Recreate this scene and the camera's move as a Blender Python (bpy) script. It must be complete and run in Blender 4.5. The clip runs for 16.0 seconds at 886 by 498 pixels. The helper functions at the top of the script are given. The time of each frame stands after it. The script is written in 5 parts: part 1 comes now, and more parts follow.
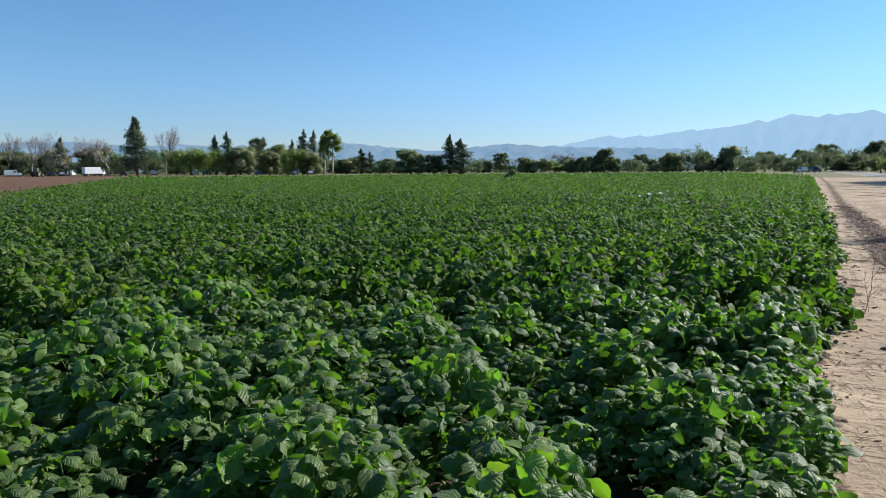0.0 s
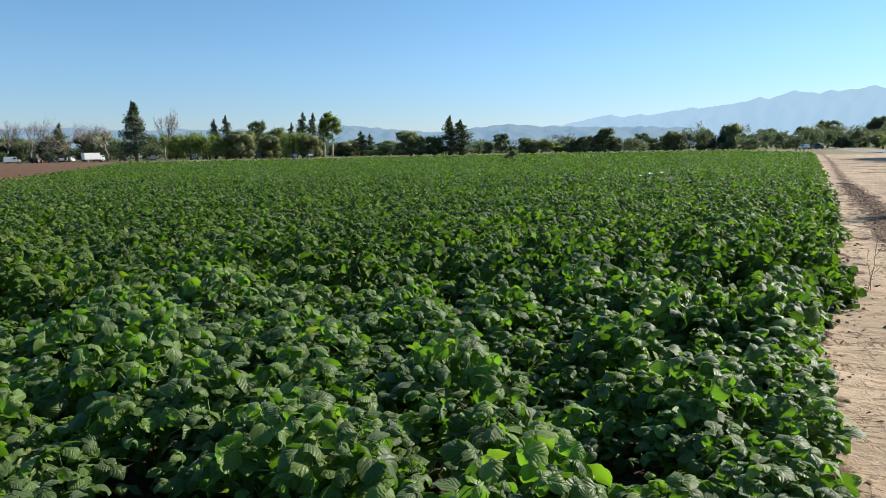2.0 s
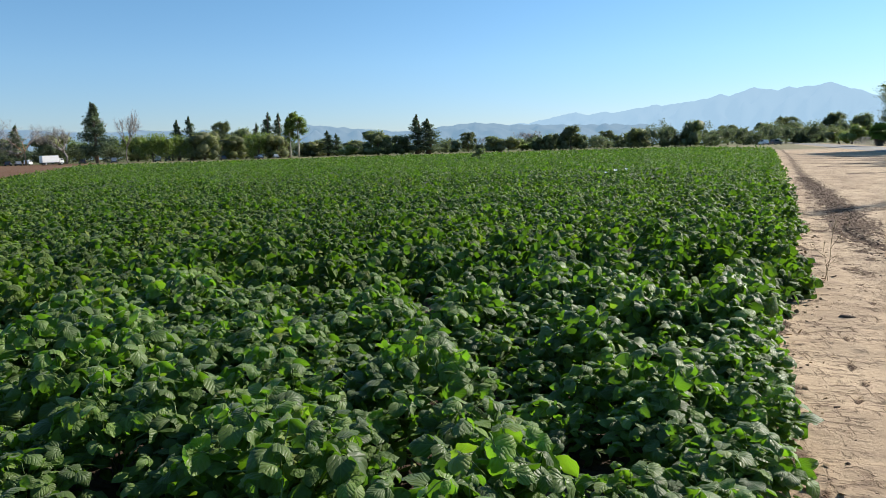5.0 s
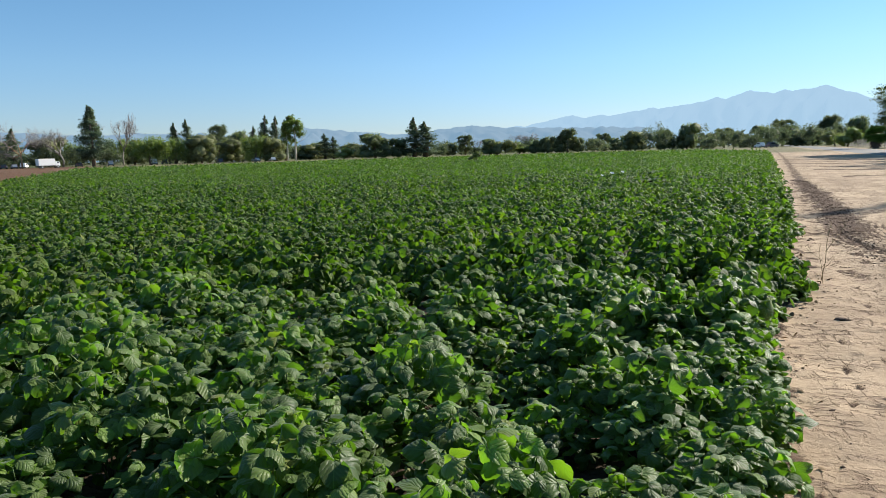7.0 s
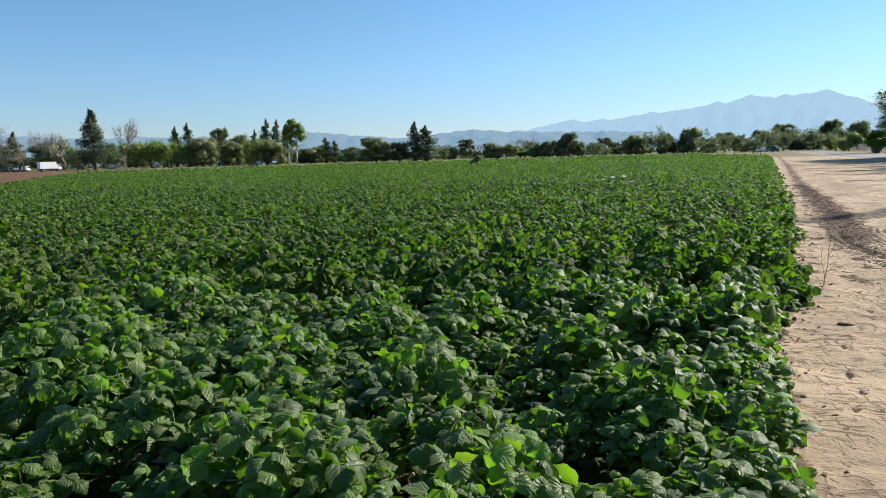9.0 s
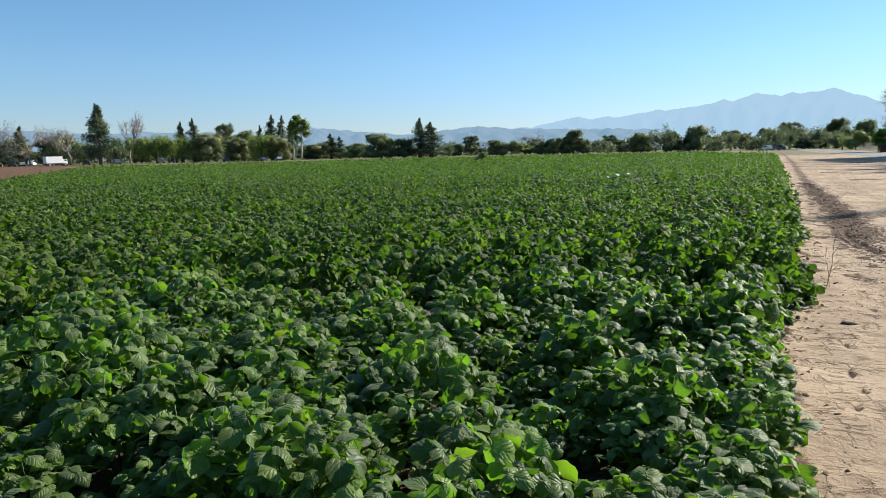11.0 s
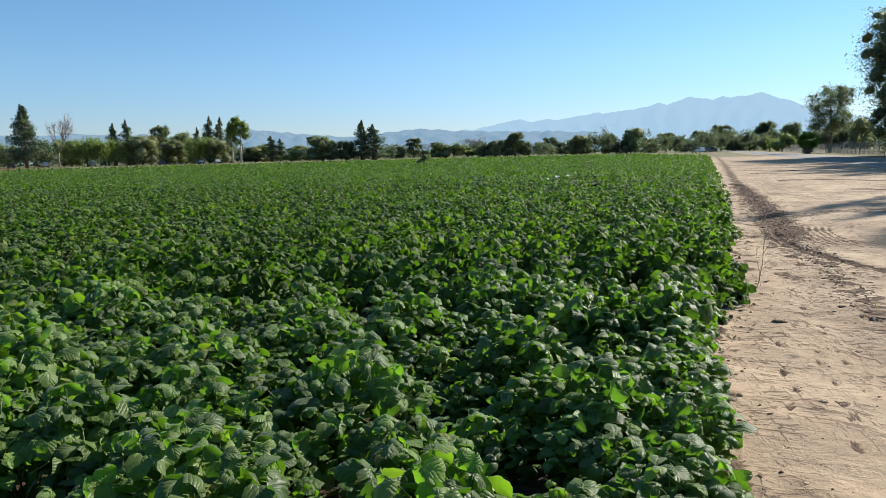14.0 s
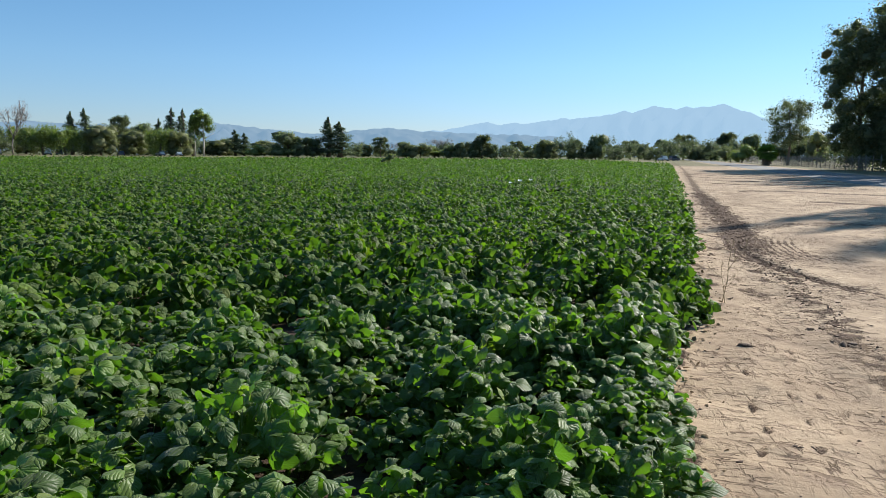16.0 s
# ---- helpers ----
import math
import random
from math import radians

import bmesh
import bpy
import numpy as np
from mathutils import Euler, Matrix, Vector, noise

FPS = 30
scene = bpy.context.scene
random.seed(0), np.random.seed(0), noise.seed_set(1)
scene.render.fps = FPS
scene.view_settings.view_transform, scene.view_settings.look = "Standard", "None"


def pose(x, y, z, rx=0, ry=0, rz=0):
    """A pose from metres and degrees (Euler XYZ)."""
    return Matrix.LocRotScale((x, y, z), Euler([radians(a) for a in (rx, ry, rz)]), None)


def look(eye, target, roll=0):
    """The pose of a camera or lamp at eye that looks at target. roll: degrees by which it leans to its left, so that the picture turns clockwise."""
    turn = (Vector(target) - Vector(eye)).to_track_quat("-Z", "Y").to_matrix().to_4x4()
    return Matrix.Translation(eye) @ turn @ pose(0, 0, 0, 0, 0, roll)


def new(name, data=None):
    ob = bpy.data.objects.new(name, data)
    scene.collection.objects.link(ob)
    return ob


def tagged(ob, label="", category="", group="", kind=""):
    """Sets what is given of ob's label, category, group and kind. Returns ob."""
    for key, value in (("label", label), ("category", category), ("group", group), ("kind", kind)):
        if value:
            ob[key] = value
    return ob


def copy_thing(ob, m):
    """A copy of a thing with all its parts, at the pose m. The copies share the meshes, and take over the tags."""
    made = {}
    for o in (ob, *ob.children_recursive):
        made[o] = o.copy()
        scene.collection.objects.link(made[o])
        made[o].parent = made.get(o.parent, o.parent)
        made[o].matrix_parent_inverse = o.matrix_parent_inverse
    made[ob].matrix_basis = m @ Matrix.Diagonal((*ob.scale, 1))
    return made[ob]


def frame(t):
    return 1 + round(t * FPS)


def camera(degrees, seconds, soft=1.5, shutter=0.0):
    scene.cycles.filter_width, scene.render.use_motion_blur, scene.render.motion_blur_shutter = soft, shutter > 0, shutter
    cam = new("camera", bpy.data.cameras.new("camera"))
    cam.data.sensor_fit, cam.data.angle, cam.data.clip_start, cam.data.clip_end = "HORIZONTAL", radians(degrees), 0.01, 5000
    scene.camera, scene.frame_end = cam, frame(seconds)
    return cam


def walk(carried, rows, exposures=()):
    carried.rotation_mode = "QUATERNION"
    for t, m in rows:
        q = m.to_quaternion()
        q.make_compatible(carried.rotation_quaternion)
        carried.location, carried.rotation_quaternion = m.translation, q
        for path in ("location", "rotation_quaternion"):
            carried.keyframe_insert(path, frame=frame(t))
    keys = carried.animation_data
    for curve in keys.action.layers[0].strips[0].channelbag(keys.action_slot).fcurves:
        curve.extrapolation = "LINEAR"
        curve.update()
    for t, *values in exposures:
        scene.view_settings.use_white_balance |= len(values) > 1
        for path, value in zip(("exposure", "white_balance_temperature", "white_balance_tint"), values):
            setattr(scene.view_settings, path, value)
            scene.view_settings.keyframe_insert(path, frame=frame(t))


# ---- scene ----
cam = camera(64.9, 16.0, soft=0.3)
PATH = [
    (0, (0.206, 0.828, 1.457), (-0.698, 2.598, 1.231), -0.3),
    (0.5, (0.219, 0.842, 1.468), (-0.705, 2.601, 1.241), -1.2),
    (1, (0.213, 0.86, 1.468), (-0.698, 2.617, 1.18), -1.0),
    (1.5, (0.203, 0.871, 1.47), (-0.71, 2.629, 1.197), -1.1),
    (2, (0.201, 0.87, 1.467), (-0.704, 2.632, 1.189), -1.0),
    (2.5, (0.203, 0.853, 1.463), (-0.68, 2.624, 1.171), -0.8),
    (3, (0.202, 0.85, 1.462), (-0.67, 2.621, 1.137), -0.3),
    (3.5, (0.207, 0.867, 1.466), (-0.636, 2.652, 1.146), -1.5),
    (4, (0.206, 0.862, 1.464), (-0.62, 2.661, 1.178), -1.8),
    (4.2, (0.217, 0.858, 1.463), (-0.599, 2.661, 1.174), -1.5),
    (6.5, (0.221, 0.855, 1.462), (-0.623, 2.649, 1.195), -1.8),
    (7, (0.228, 0.869, 1.465), (-0.589, 2.674, 1.19), -1.6),
    (7.5, (0.227, 0.868, 1.465), (-0.56, 2.687, 1.192), -1.8),
    (8, (0.218, 0.863, 1.469), (-0.571, 2.682, 1.203), -1.5),
    (8.5, (0.222, 0.855, 1.47), (-0.584, 2.667, 1.21), -1.7),
    (9, (0.216, 0.852, 1.47), (-0.603, 2.657, 1.206), -1.5),
    (9.2, (0.209, 0.851, 1.463), (-0.623, 2.652, 1.206), -1.4),
    (11.3, (0.229, 0.854, 1.47), (-0.601, 2.653, 1.196), -1.2),
    (11.5, (0.229, 0.855, 1.473), (-0.586, 2.662, 1.208), -1.6),
    (12, (0.235, 0.853, 1.471), (-0.55, 2.675, 1.219), -1.6),
    (12.5, (0.241, 0.872, 1.467), (-0.55, 2.688, 1.194), -1.8),
    (13, (0.27, 0.886, 1.472), (-0.504, 2.711, 1.204), -2.2),
    (13.5, (0.289, 0.918, 1.463), (-0.471, 2.747, 1.187), -2.5),
    (14, (0.233, 0.995, 1.466), (-0.449, 2.855, 1.196), -1.3),
    (14.5, (0.183, 1.086, 1.476), (-0.409, 2.979, 1.226), -2.2),
    (15, (0.196, 1.25, 1.475), (-0.406, 3.14, 1.221), -2.3),
    (15.5, (0.252, 1.394, 1.478), (-0.433, 3.257, 1.237), -1.4),
    (16, (0.212, 1.608, 1.451), (-0.374, 3.501, 1.182), 0.6),
]
walk(cam, [(t, look(eye, target, roll)) for t, eye, target, roll in PATH], exposures=[(0, 0.64, 6050, 10), (0.8, 0.70, 6100, 10), (1.6, 0.76, 6400, 10), (2.5, 0.76, 6500, 10), (13.5, 0.76, 6450, 10), (14.8, 0.70, 6350, 10), (16, 0.68, 6300, 10)])

# ---- light: low morning sun ahead and to the side, clear sky ----
SUN_AZ, SUN_EL = 34.0, 30.0
world = bpy.data.worlds.new("world")
scene.world = world
world.use_nodes = True
wn, wl = world.node_tree.nodes, world.node_tree.links
sky = wn.new("ShaderNodeTexSky")
sky.sky_type, sky.sun_disc = "NISHITA", False
sky.sun_elevation, sky.sun_rotation = radians(SUN_EL), radians(SUN_AZ)
sky.air_density, sky.dust_density, sky.ozone_density = 1.0, 0.05, 4.0
tint = wn.new("ShaderNodeMix")
tint.data_type, tint.blend_type = "RGBA", "MULTIPLY"
tint.inputs["Factor"].default_value = 1.0
way, height, deep = wn.new("ShaderNodeTexCoord"), wn.new("ShaderNodeSeparateXYZ"), wn.new("ShaderNodeValToRGB")
wl.new(way.outputs["Generated"], height.inputs[0])
wl.new(height.outputs["Z"], deep.inputs[0])
deep.color_ramp.elements.new(0.12)
for stop, at, c in zip(deep.color_ramp.elements, (0.02, 0.12, 0.30), ((0.66, 0.73, 0.93), (0.74, 0.885, 1.0), (0.73, 0.98, 1.0))):
    stop.position, stop.color = at, (*c, 1)
wl.new(deep.outputs[0], tint.inputs["B"])
wl.new(sky.outputs[0], tint.inputs["A"])
wl.new(tint.outputs["Result"], wn["Background"].inputs[0])
wn["Background"].inputs[1].default_value = 0.084
sun = new("sun", bpy.data.lights.new("sun", "SUN"))
sun.data.energy, sun.data.angle, sun.data.color = 5.0, radians(0.6), (1.0, 0.93, 0.82)
SUN_DIR = Vector((math.sin(radians(SUN_AZ)) * math.cos(radians(SUN_EL)), math.cos(radians(SUN_AZ)) * math.cos(radians(SUN_EL)), math.sin(radians(SUN_EL))))
sun.matrix_world = look(SUN_DIR * 300, (0, 0, 0))


# ---- materials ----
def shader(name):
    m = bpy.data.materials.new(name)
    m.use_nodes = True
    n, l = m.node_tree.nodes, m.node_tree.links
    return m, n, l, n["Principled BSDF"], n["Material Output"]


def noise_node(n, l, scale, detail=6, rough=0.6, coords="Object"):
    tc = n.new("ShaderNodeTexCoord")
    t = n.new("ShaderNodeTexNoise")
    t.inputs["Scale"].default_value, t.inputs["Detail"].default_value, t.inputs["Roughness"].default_value = scale, detail, rough
    l.new(tc.outputs[coords], t.inputs["Vector"])
    return t


def ramp(n, l, fac, stops):
    r = n.new("ShaderNodeValToRGB")
    e = r.color_ramp.elements
    while len(e) < len(stops):
        e.new(0.5)
    for el, (p, c) in zip(e, stops):
        el.position, el.color = p, (*c, 1)
    l.new(fac, r.inputs[0])
    return r


def mix(n, l, fac, a, b, kind="MIX"):
    m = n.new("ShaderNodeMix")
    m.data_type, m.blend_type = "RGBA", kind
    for socket, v in (("Factor", fac), ("A", a), ("B", b)):
        if isinstance(v, (int, float)):
            m.inputs[socket].default_value = v
        elif isinstance(v, tuple):
            m.inputs[socket].default_value = (*v, 1)
        else:
            l.new(v, m.inputs[socket])
    return m.outputs["Result"]


def math_node(n, l, op, a, b=None):
    m = n.new("ShaderNodeMath")
    m.operation = op
    for k, v in enumerate((a, b)):
        if v is None:
            continue
        if isinstance(v, (int, float)):
            m.inputs[k].default_value = v
        else:
            l.new(v, m.inputs[k])
    return m.outputs[0]


def bumped(n, l, bsdf, height, strength, distance):
    b = n.new("ShaderNodeBump")
    b.inputs["Strength"].default_value, b.inputs["Distance"].default_value = strength, distance
    l.new(height, b.inputs["Height"])
    l.new(b.outputs[0], bsdf.inputs["Normal"])
    return b


def plain(name, c, rough=0.6, metal=0.0, vary=0.25, scale=3.0):
    """Paint, rubber, bark and the like: one colour, broken by grain at two scales."""
    m, n, l, p, _ = shader(name)
    a, b = noise_node(n, l, scale), noise_node(n, l, scale * 9)
    d = tuple(v * (1 - vary) for v in c)
    f = math_node(n, l, "MULTIPLY", a.outputs[0], math_node(n, l, "ADD", b.outputs[0], 0.4))
    l.new(ramp(n, l, f, [(0.25, d), (0.65, c)]).outputs[0], p.inputs["Base Color"])
    p.inputs["Roughness"].default_value, p.inputs["Metallic"].default_value = rough, metal
    bumped(n, l, p, b.outputs[0], 0.2, 0.01)
    return m


def glass_dark(name):
    m, n, l, p, _ = shader(name)
    p.inputs["Base Color"].default_value = (0.02, 0.03, 0.035, 1)
    p.inputs["Roughness"].default_value = 0.08
    return m


def foliage(name, dark, light, glow, per_object=False, veins=False, rough=0.5, share=0.28, odd=(0.20, 0.22, 0.05), gloss=0.18, pucker=0.0, patchy=False, downy=0.0):
    """Leaves: two greens by chance, a few yellowed ones, light shining through."""
    m, n, l, p, out = shader(name)
    if per_object:
        rnd = n.new("ShaderNodeObjectInfo").outputs["Random"]
    else:
        rnd = n.new("ShaderNodeNewGeometry").outputs["Random Per Island"]
    c = ramp(n, l, rnd, [(0.1, dark), (0.8, light), (0.95, tuple(1.3 * v for v in light)), (0.995, odd)]).outputs[0]
    big = noise_node(n, l, 0.35, 3)
    c = mix(n, l, math_node(n, l, "MULTIPLY", big.outputs[0], 0.5), c, tuple(0.6 * v for v in light))
    if patchy:
        fresh = ramp(n, l, noise_node(n, l, 0.7, 4, 0.6).outputs[0], [(0.46, (0, 0, 0)), (0.62, (0.65, 0.65, 0.65))]).outputs[0]
        c = mix(n, l, fresh, c, mix(n, l, 1.0, c, (1.35, 1.2, 0.75), "MULTIPLY"))
    if veins:
        uv = n.new("ShaderNodeTexCoord").outputs["UV"]
        sep = n.new("ShaderNodeSeparateXYZ")
        l.new(uv, sep.inputs[0])
        side = math_node(n, l, "ABSOLUTE", math_node(n, l, "SUBTRACT", sep.outputs[0], 0.5))
        run = math_node(n, l, "SUBTRACT", math_node(n, l, "MULTIPLY", sep.outputs[1], 14.0), math_node(n, l, "MULTIPLY", side, 17.0))
        sway = noise_node(n, l, 4.0, 2)
        rib = math_node(n, l, "SINE", math_node(n, l, "ADD", run, math_node(n, l, "MULTIPLY", sway.outputs[0], 3.2)))
        vein = math_node(n, l, "POWER", math_node(n, l, "ABSOLUTE", rib), 0.6)
        fine = noise_node(n, l, 11.0, 4)
        spine = math_node(n, l, "MINIMUM", math_node(n, l, "MULTIPLY", side, 14.0), 1.0)
        hgt = math_node(n, l, "ADD", math_node(n, l, "MULTIPLY", math_node(n, l, "MULTIPLY", vein, spine), 1.0), math_node(n, l, "MULTIPLY", fine.outputs[0], 0.5))
        bumped(n, l, p, hgt, 0.7, 0.0032)
        mid = math_node(n, l, "LESS_THAN", side, 0.016)
        c = mix(n, l, math_node(n, l, "MULTIPLY", mid, 0.4), c, (0.12, 0.20, 0.06))
        c = mix(n, l, math_node(n, l, "MULTIPLY", math_node(n, l, "SUBTRACT", 1.0, vein), 0.22), c, (0.10, 0.17, 0.05))
    if pucker:
        quilt = noise_node(n, l, pucker, 3, 0.55)
        bumped(n, l, p, quilt.outputs[0], 1.0, 0.9 / pucker)
    l.new(c, p.inputs["Base Color"])
    p.inputs["Roughness"].default_value = rough
    p.inputs["Specular IOR Level"].default_value = gloss
    p.inputs["Sheen Weight"].default_value, p.inputs["Sheen Roughness"].default_value = downy, 0.5
    tr = n.new("ShaderNodeBsdfTranslucent")
    l.new(mix(n, l, 1.0, c, glow, "MULTIPLY"), tr.inputs[0])
    ms = n.new("ShaderNodeMixShader")
    ms.inputs[0].default_value = share
    l.new(p.outputs[0], ms.inputs[1])
    l.new(tr.outputs[0], ms.inputs[2])
    l.new(ms.outputs[0], out.inputs[0])
    return m


def ground_material():
    """Pale trodden sand, dark turned-up mud, dry grass, brown tilled soil, and bean-field soil darkened for shade, each
    where its mesh attribute says so.
    """
    m, n, l, p, _ = shader("sandy_ground")
    big, mid, fine = noise_node(n, l, 0.5, 5), noise_node(n, l, 5.0, 8, 0.65), noise_node(n, l, 60.0, 5, 0.7)
    streak_tc, mp, st = n.new("ShaderNodeTexCoord"), n.new("ShaderNodeMapping"), n.new("ShaderNodeTexNoise")
    mp.inputs["Scale"].default_value, mp.inputs["Rotation"].default_value = (3.0, 11.0, 1.0), (0, 0, radians(-8))
    st.inputs["Scale"].default_value, st.inputs["Detail"].default_value = 1.0, 7
    l.new(streak_tc.outputs["Object"], mp.inputs[0])
    l.new(mp.outputs[0], st.inputs["Vector"])
    sand = ramp(n, l, big.outputs[0], [(0.32, (0.300, 0.215, 0.140)), (0.58, (0.500, 0.374, 0.248))]).outputs[0]
    sand = mix(n, l, ramp(n, l, mid.outputs[0], [(0.55, (0, 0, 0)), (0.66, (0.6, 0.6, 0.6))]).outputs[0], sand, (0.28, 0.195, 0.135))
    sand = mix(n, l, ramp(n, l, st.outputs[0], [(0.57, (0, 0, 0)), (0.66, (0.4, 0.4, 0.4))]).outputs[0], sand, (0.27, 0.19, 0.135))
    sand = mix(n, l, ramp(n, l, fine.outputs[0], [(0.62, (0, 0, 0)), (0.72, (0.3, 0.3, 0.3))]).outputs[0], sand, (0.27, 0.195, 0.14))

    def streaks(size, turn, low, high):
        """Short torn streaks of the dried crust, long in one direction."""
        tc, mpp, ns = n.new("ShaderNodeTexCoord"), n.new("ShaderNodeMapping"), n.new("ShaderNodeTexNoise")
        mpp.vector_type = "TEXTURE"
        mpp.inputs["Scale"].default_value, mpp.inputs["Rotation"].default_value = (*size, 1.0), (0, 0, radians(turn))
        ns.inputs["Scale"].default_value, ns.inputs["Detail"].default_value, ns.inputs["Roughness"].default_value = 1.0, 5, 0.6
        ns.inputs["Distortion"].default_value = 0.6
        l.new(tc.outputs["Object"], mpp.inputs[0])
        l.new(mpp.outputs[0], ns.inputs["Vector"])
        return ramp(n, l, ns.outputs[0], [(low, (0, 0, 0)), (high, (1, 1, 1))]).outputs[0]
    flake_a, flake_b = streaks((0.035, 0.20), 10, 0.58, 0.64), streaks((0.17, 0.045), -6, 0.545, 0.585)
    tread_on = ramp(n, l, noise_node(n, l, 1.7, 4).outputs[0], [(0.44, (0.06, 0.06, 0.06)), (0.60, (1, 1, 1))]).outputs[0]
    flakes = math_node(n, l, "MULTIPLY", math_node(n, l, "MAXIMUM", flake_a, flake_b), tread_on)
    sand = mix(n, l, math_node(n, l, "MULTIPLY", flakes, 0.85), sand, (0.17, 0.112, 0.075))

    def where(name):
        a = n.new("ShaderNodeAttribute")
        a.attribute_name = name
        return a.outputs["Fac"]
    edge = math_node(n, l, "ADD", where("mud"), math_node(n, l, "MULTIPLY", math_node(n, l, "SUBTRACT", mid.outputs[0], 0.5), 2.6))
    mudf = ramp(n, l, edge, [(0.34, (0, 0, 0)), (0.62, (1, 1, 1))]).outputs[0]
    mud = ramp(n, l, fine.outputs[0], [(0.3, (0.075, 0.048, 0.032)), (0.7, (0.20, 0.130, 0.085))]).outputs[0]
    c = mix(n, l, mudf, sand, mud)
    grass = ramp(n, l, mid.outputs[0], [(0.35, (0.07, 0.085, 0.032)), (0.65, (0.17, 0.165, 0.075))]).outputs[0]
    c = mix(n, l, where("grass"), c, grass)
    # damp soil between the beans, the shade there put into its colour
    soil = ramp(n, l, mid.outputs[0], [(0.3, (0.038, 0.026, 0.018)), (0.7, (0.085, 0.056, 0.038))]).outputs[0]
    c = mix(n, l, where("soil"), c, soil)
    tilled = ramp(n, l, mid.outputs[0], [(0.3, (0.105, 0.056, 0.031)), (0.7, (0.18, 0.10, 0.057))]).outputs[0]
    c = mix(n, l, where("tilth"), c, tilled)
    l.new(c, p.inputs["Base Color"])
    p.inputs["Roughness"].default_value = 0.95
    p.inputs["Specular IOR Level"].default_value = 0.2
    h = math_node(n, l, "ADD", math_node(n, l, "MULTIPLY", mid.outputs[0], 1.0), math_node(n, l, "MULTIPLY", fine.outputs[0], 0.15))
    h = math_node(n, l, "ADD", h, math_node(n, l, "MULTIPLY", st.outputs[0], 0.18))
    h = math_node(n, l, "SUBTRACT", h, math_node(n, l, "MULTIPLY", flakes, 0.9))
    rough_mud = noise_node(n, l, 22.0, 5, 0.6)
    h = math_node(n, l, "ADD", h, math_node(n, l, "MULTIPLY", math_node(n, l, "MULTIPLY", rough_mud.outputs[0], mudf), 1.6))
    bumped(n, l, p, h, 0.9, 0.035)
    return m


def asphalt_material():
    m, n, l, p, _ = shader("dusty_asphalt")
    a, b = noise_node(n, l, 0.4, 6), noise_node(n, l, 120.0, 3)
    c = ramp(n, l, a.outputs[0], [(0.35, (0.11, 0.107, 0.102)), (0.65, (0.21, 0.195, 0.17))]).outputs[0]
    c = mix(n, l, math_node(n, l, "MULTIPLY", b.outputs[0], 0.4), c, (0.12, 0.12, 0.12))
    l.new(c, p.inputs["Base Color"])
    p.inputs["Roughness"].default_value = 0.85
    bumped(n, l, p, b.outputs[0], 0.5, 0.01)
    return m


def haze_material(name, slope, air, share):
    """Far slopes seen through kilometres of bright air: the haze is put in as emission, mixed over most of the slope.
    """
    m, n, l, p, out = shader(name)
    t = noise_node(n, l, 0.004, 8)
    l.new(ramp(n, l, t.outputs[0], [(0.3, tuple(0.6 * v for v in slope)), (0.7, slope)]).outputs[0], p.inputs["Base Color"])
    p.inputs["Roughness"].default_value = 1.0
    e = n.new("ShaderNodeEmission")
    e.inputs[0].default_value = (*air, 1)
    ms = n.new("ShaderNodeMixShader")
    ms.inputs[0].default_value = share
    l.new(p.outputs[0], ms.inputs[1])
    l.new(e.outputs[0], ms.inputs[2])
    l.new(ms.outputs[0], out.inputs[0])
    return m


M_GROUND, M_ROAD = ground_material(), asphalt_material()
# the blue values are air haze, given to both ridges as glow
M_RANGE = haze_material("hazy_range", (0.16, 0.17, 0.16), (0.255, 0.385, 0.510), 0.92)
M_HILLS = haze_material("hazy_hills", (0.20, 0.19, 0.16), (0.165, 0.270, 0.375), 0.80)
BEAN = ((0.044, 0.078, 0.017), (0.122, 0.196, 0.038), (1.75, 2.5, 0.45))
M_LEAF = foliage("bean_leaf", *BEAN, per_object=True, veins=True, rough=0.47, share=0.36, gloss=0.38, patchy=True, downy=0.15)
M_LEAF_LOW = foliage("bean_leaf_low", *BEAN, rough=0.52, share=0.30, gloss=0.25, pucker=45.0)
M_CROP = foliage("bean_crop_leaf", (0.032, 0.060, 0.013), (0.105, 0.168, 0.032), (1.75, 2.5, 0.45), rough=0.56, share=0.31, gloss=0.18, pucker=32.0, patchy=True, downy=0.1)
M_STEM = plain("bean_stem", (0.13, 0.20, 0.05), 0.6)
# shade of the far canopy's gaps, put into the colour
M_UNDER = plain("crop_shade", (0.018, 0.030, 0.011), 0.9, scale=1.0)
# next five crowns: distance haze put into the colour as lighter, greyer greens
M_WOODS = foliage("scrub_crown", (0.075, 0.098, 0.070), (0.150, 0.172, 0.112), (1.5, 1.7, 1.0), rough=0.6, share=0.40, odd=(0.15, 0.14, 0.09))
M_ROUND = foliage("broad_crown", (0.090, 0.116, 0.068), (0.205, 0.238, 0.138), (1.6, 1.8, 0.9), rough=0.6, share=0.45, odd=(0.13, 0.15, 0.06))
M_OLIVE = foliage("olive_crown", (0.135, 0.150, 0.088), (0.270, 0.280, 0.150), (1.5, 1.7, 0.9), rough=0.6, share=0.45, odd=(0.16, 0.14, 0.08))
M_PINE = foliage("pine_crown", (0.082, 0.112, 0.082), (0.175, 0.215, 0.145), (1.4, 1.6, 1.0), rough=0.6, share=0.38, odd=(0.06, 0.08, 0.03))
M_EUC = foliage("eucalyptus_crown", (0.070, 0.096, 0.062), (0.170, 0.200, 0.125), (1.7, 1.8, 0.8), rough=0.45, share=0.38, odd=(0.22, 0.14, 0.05))
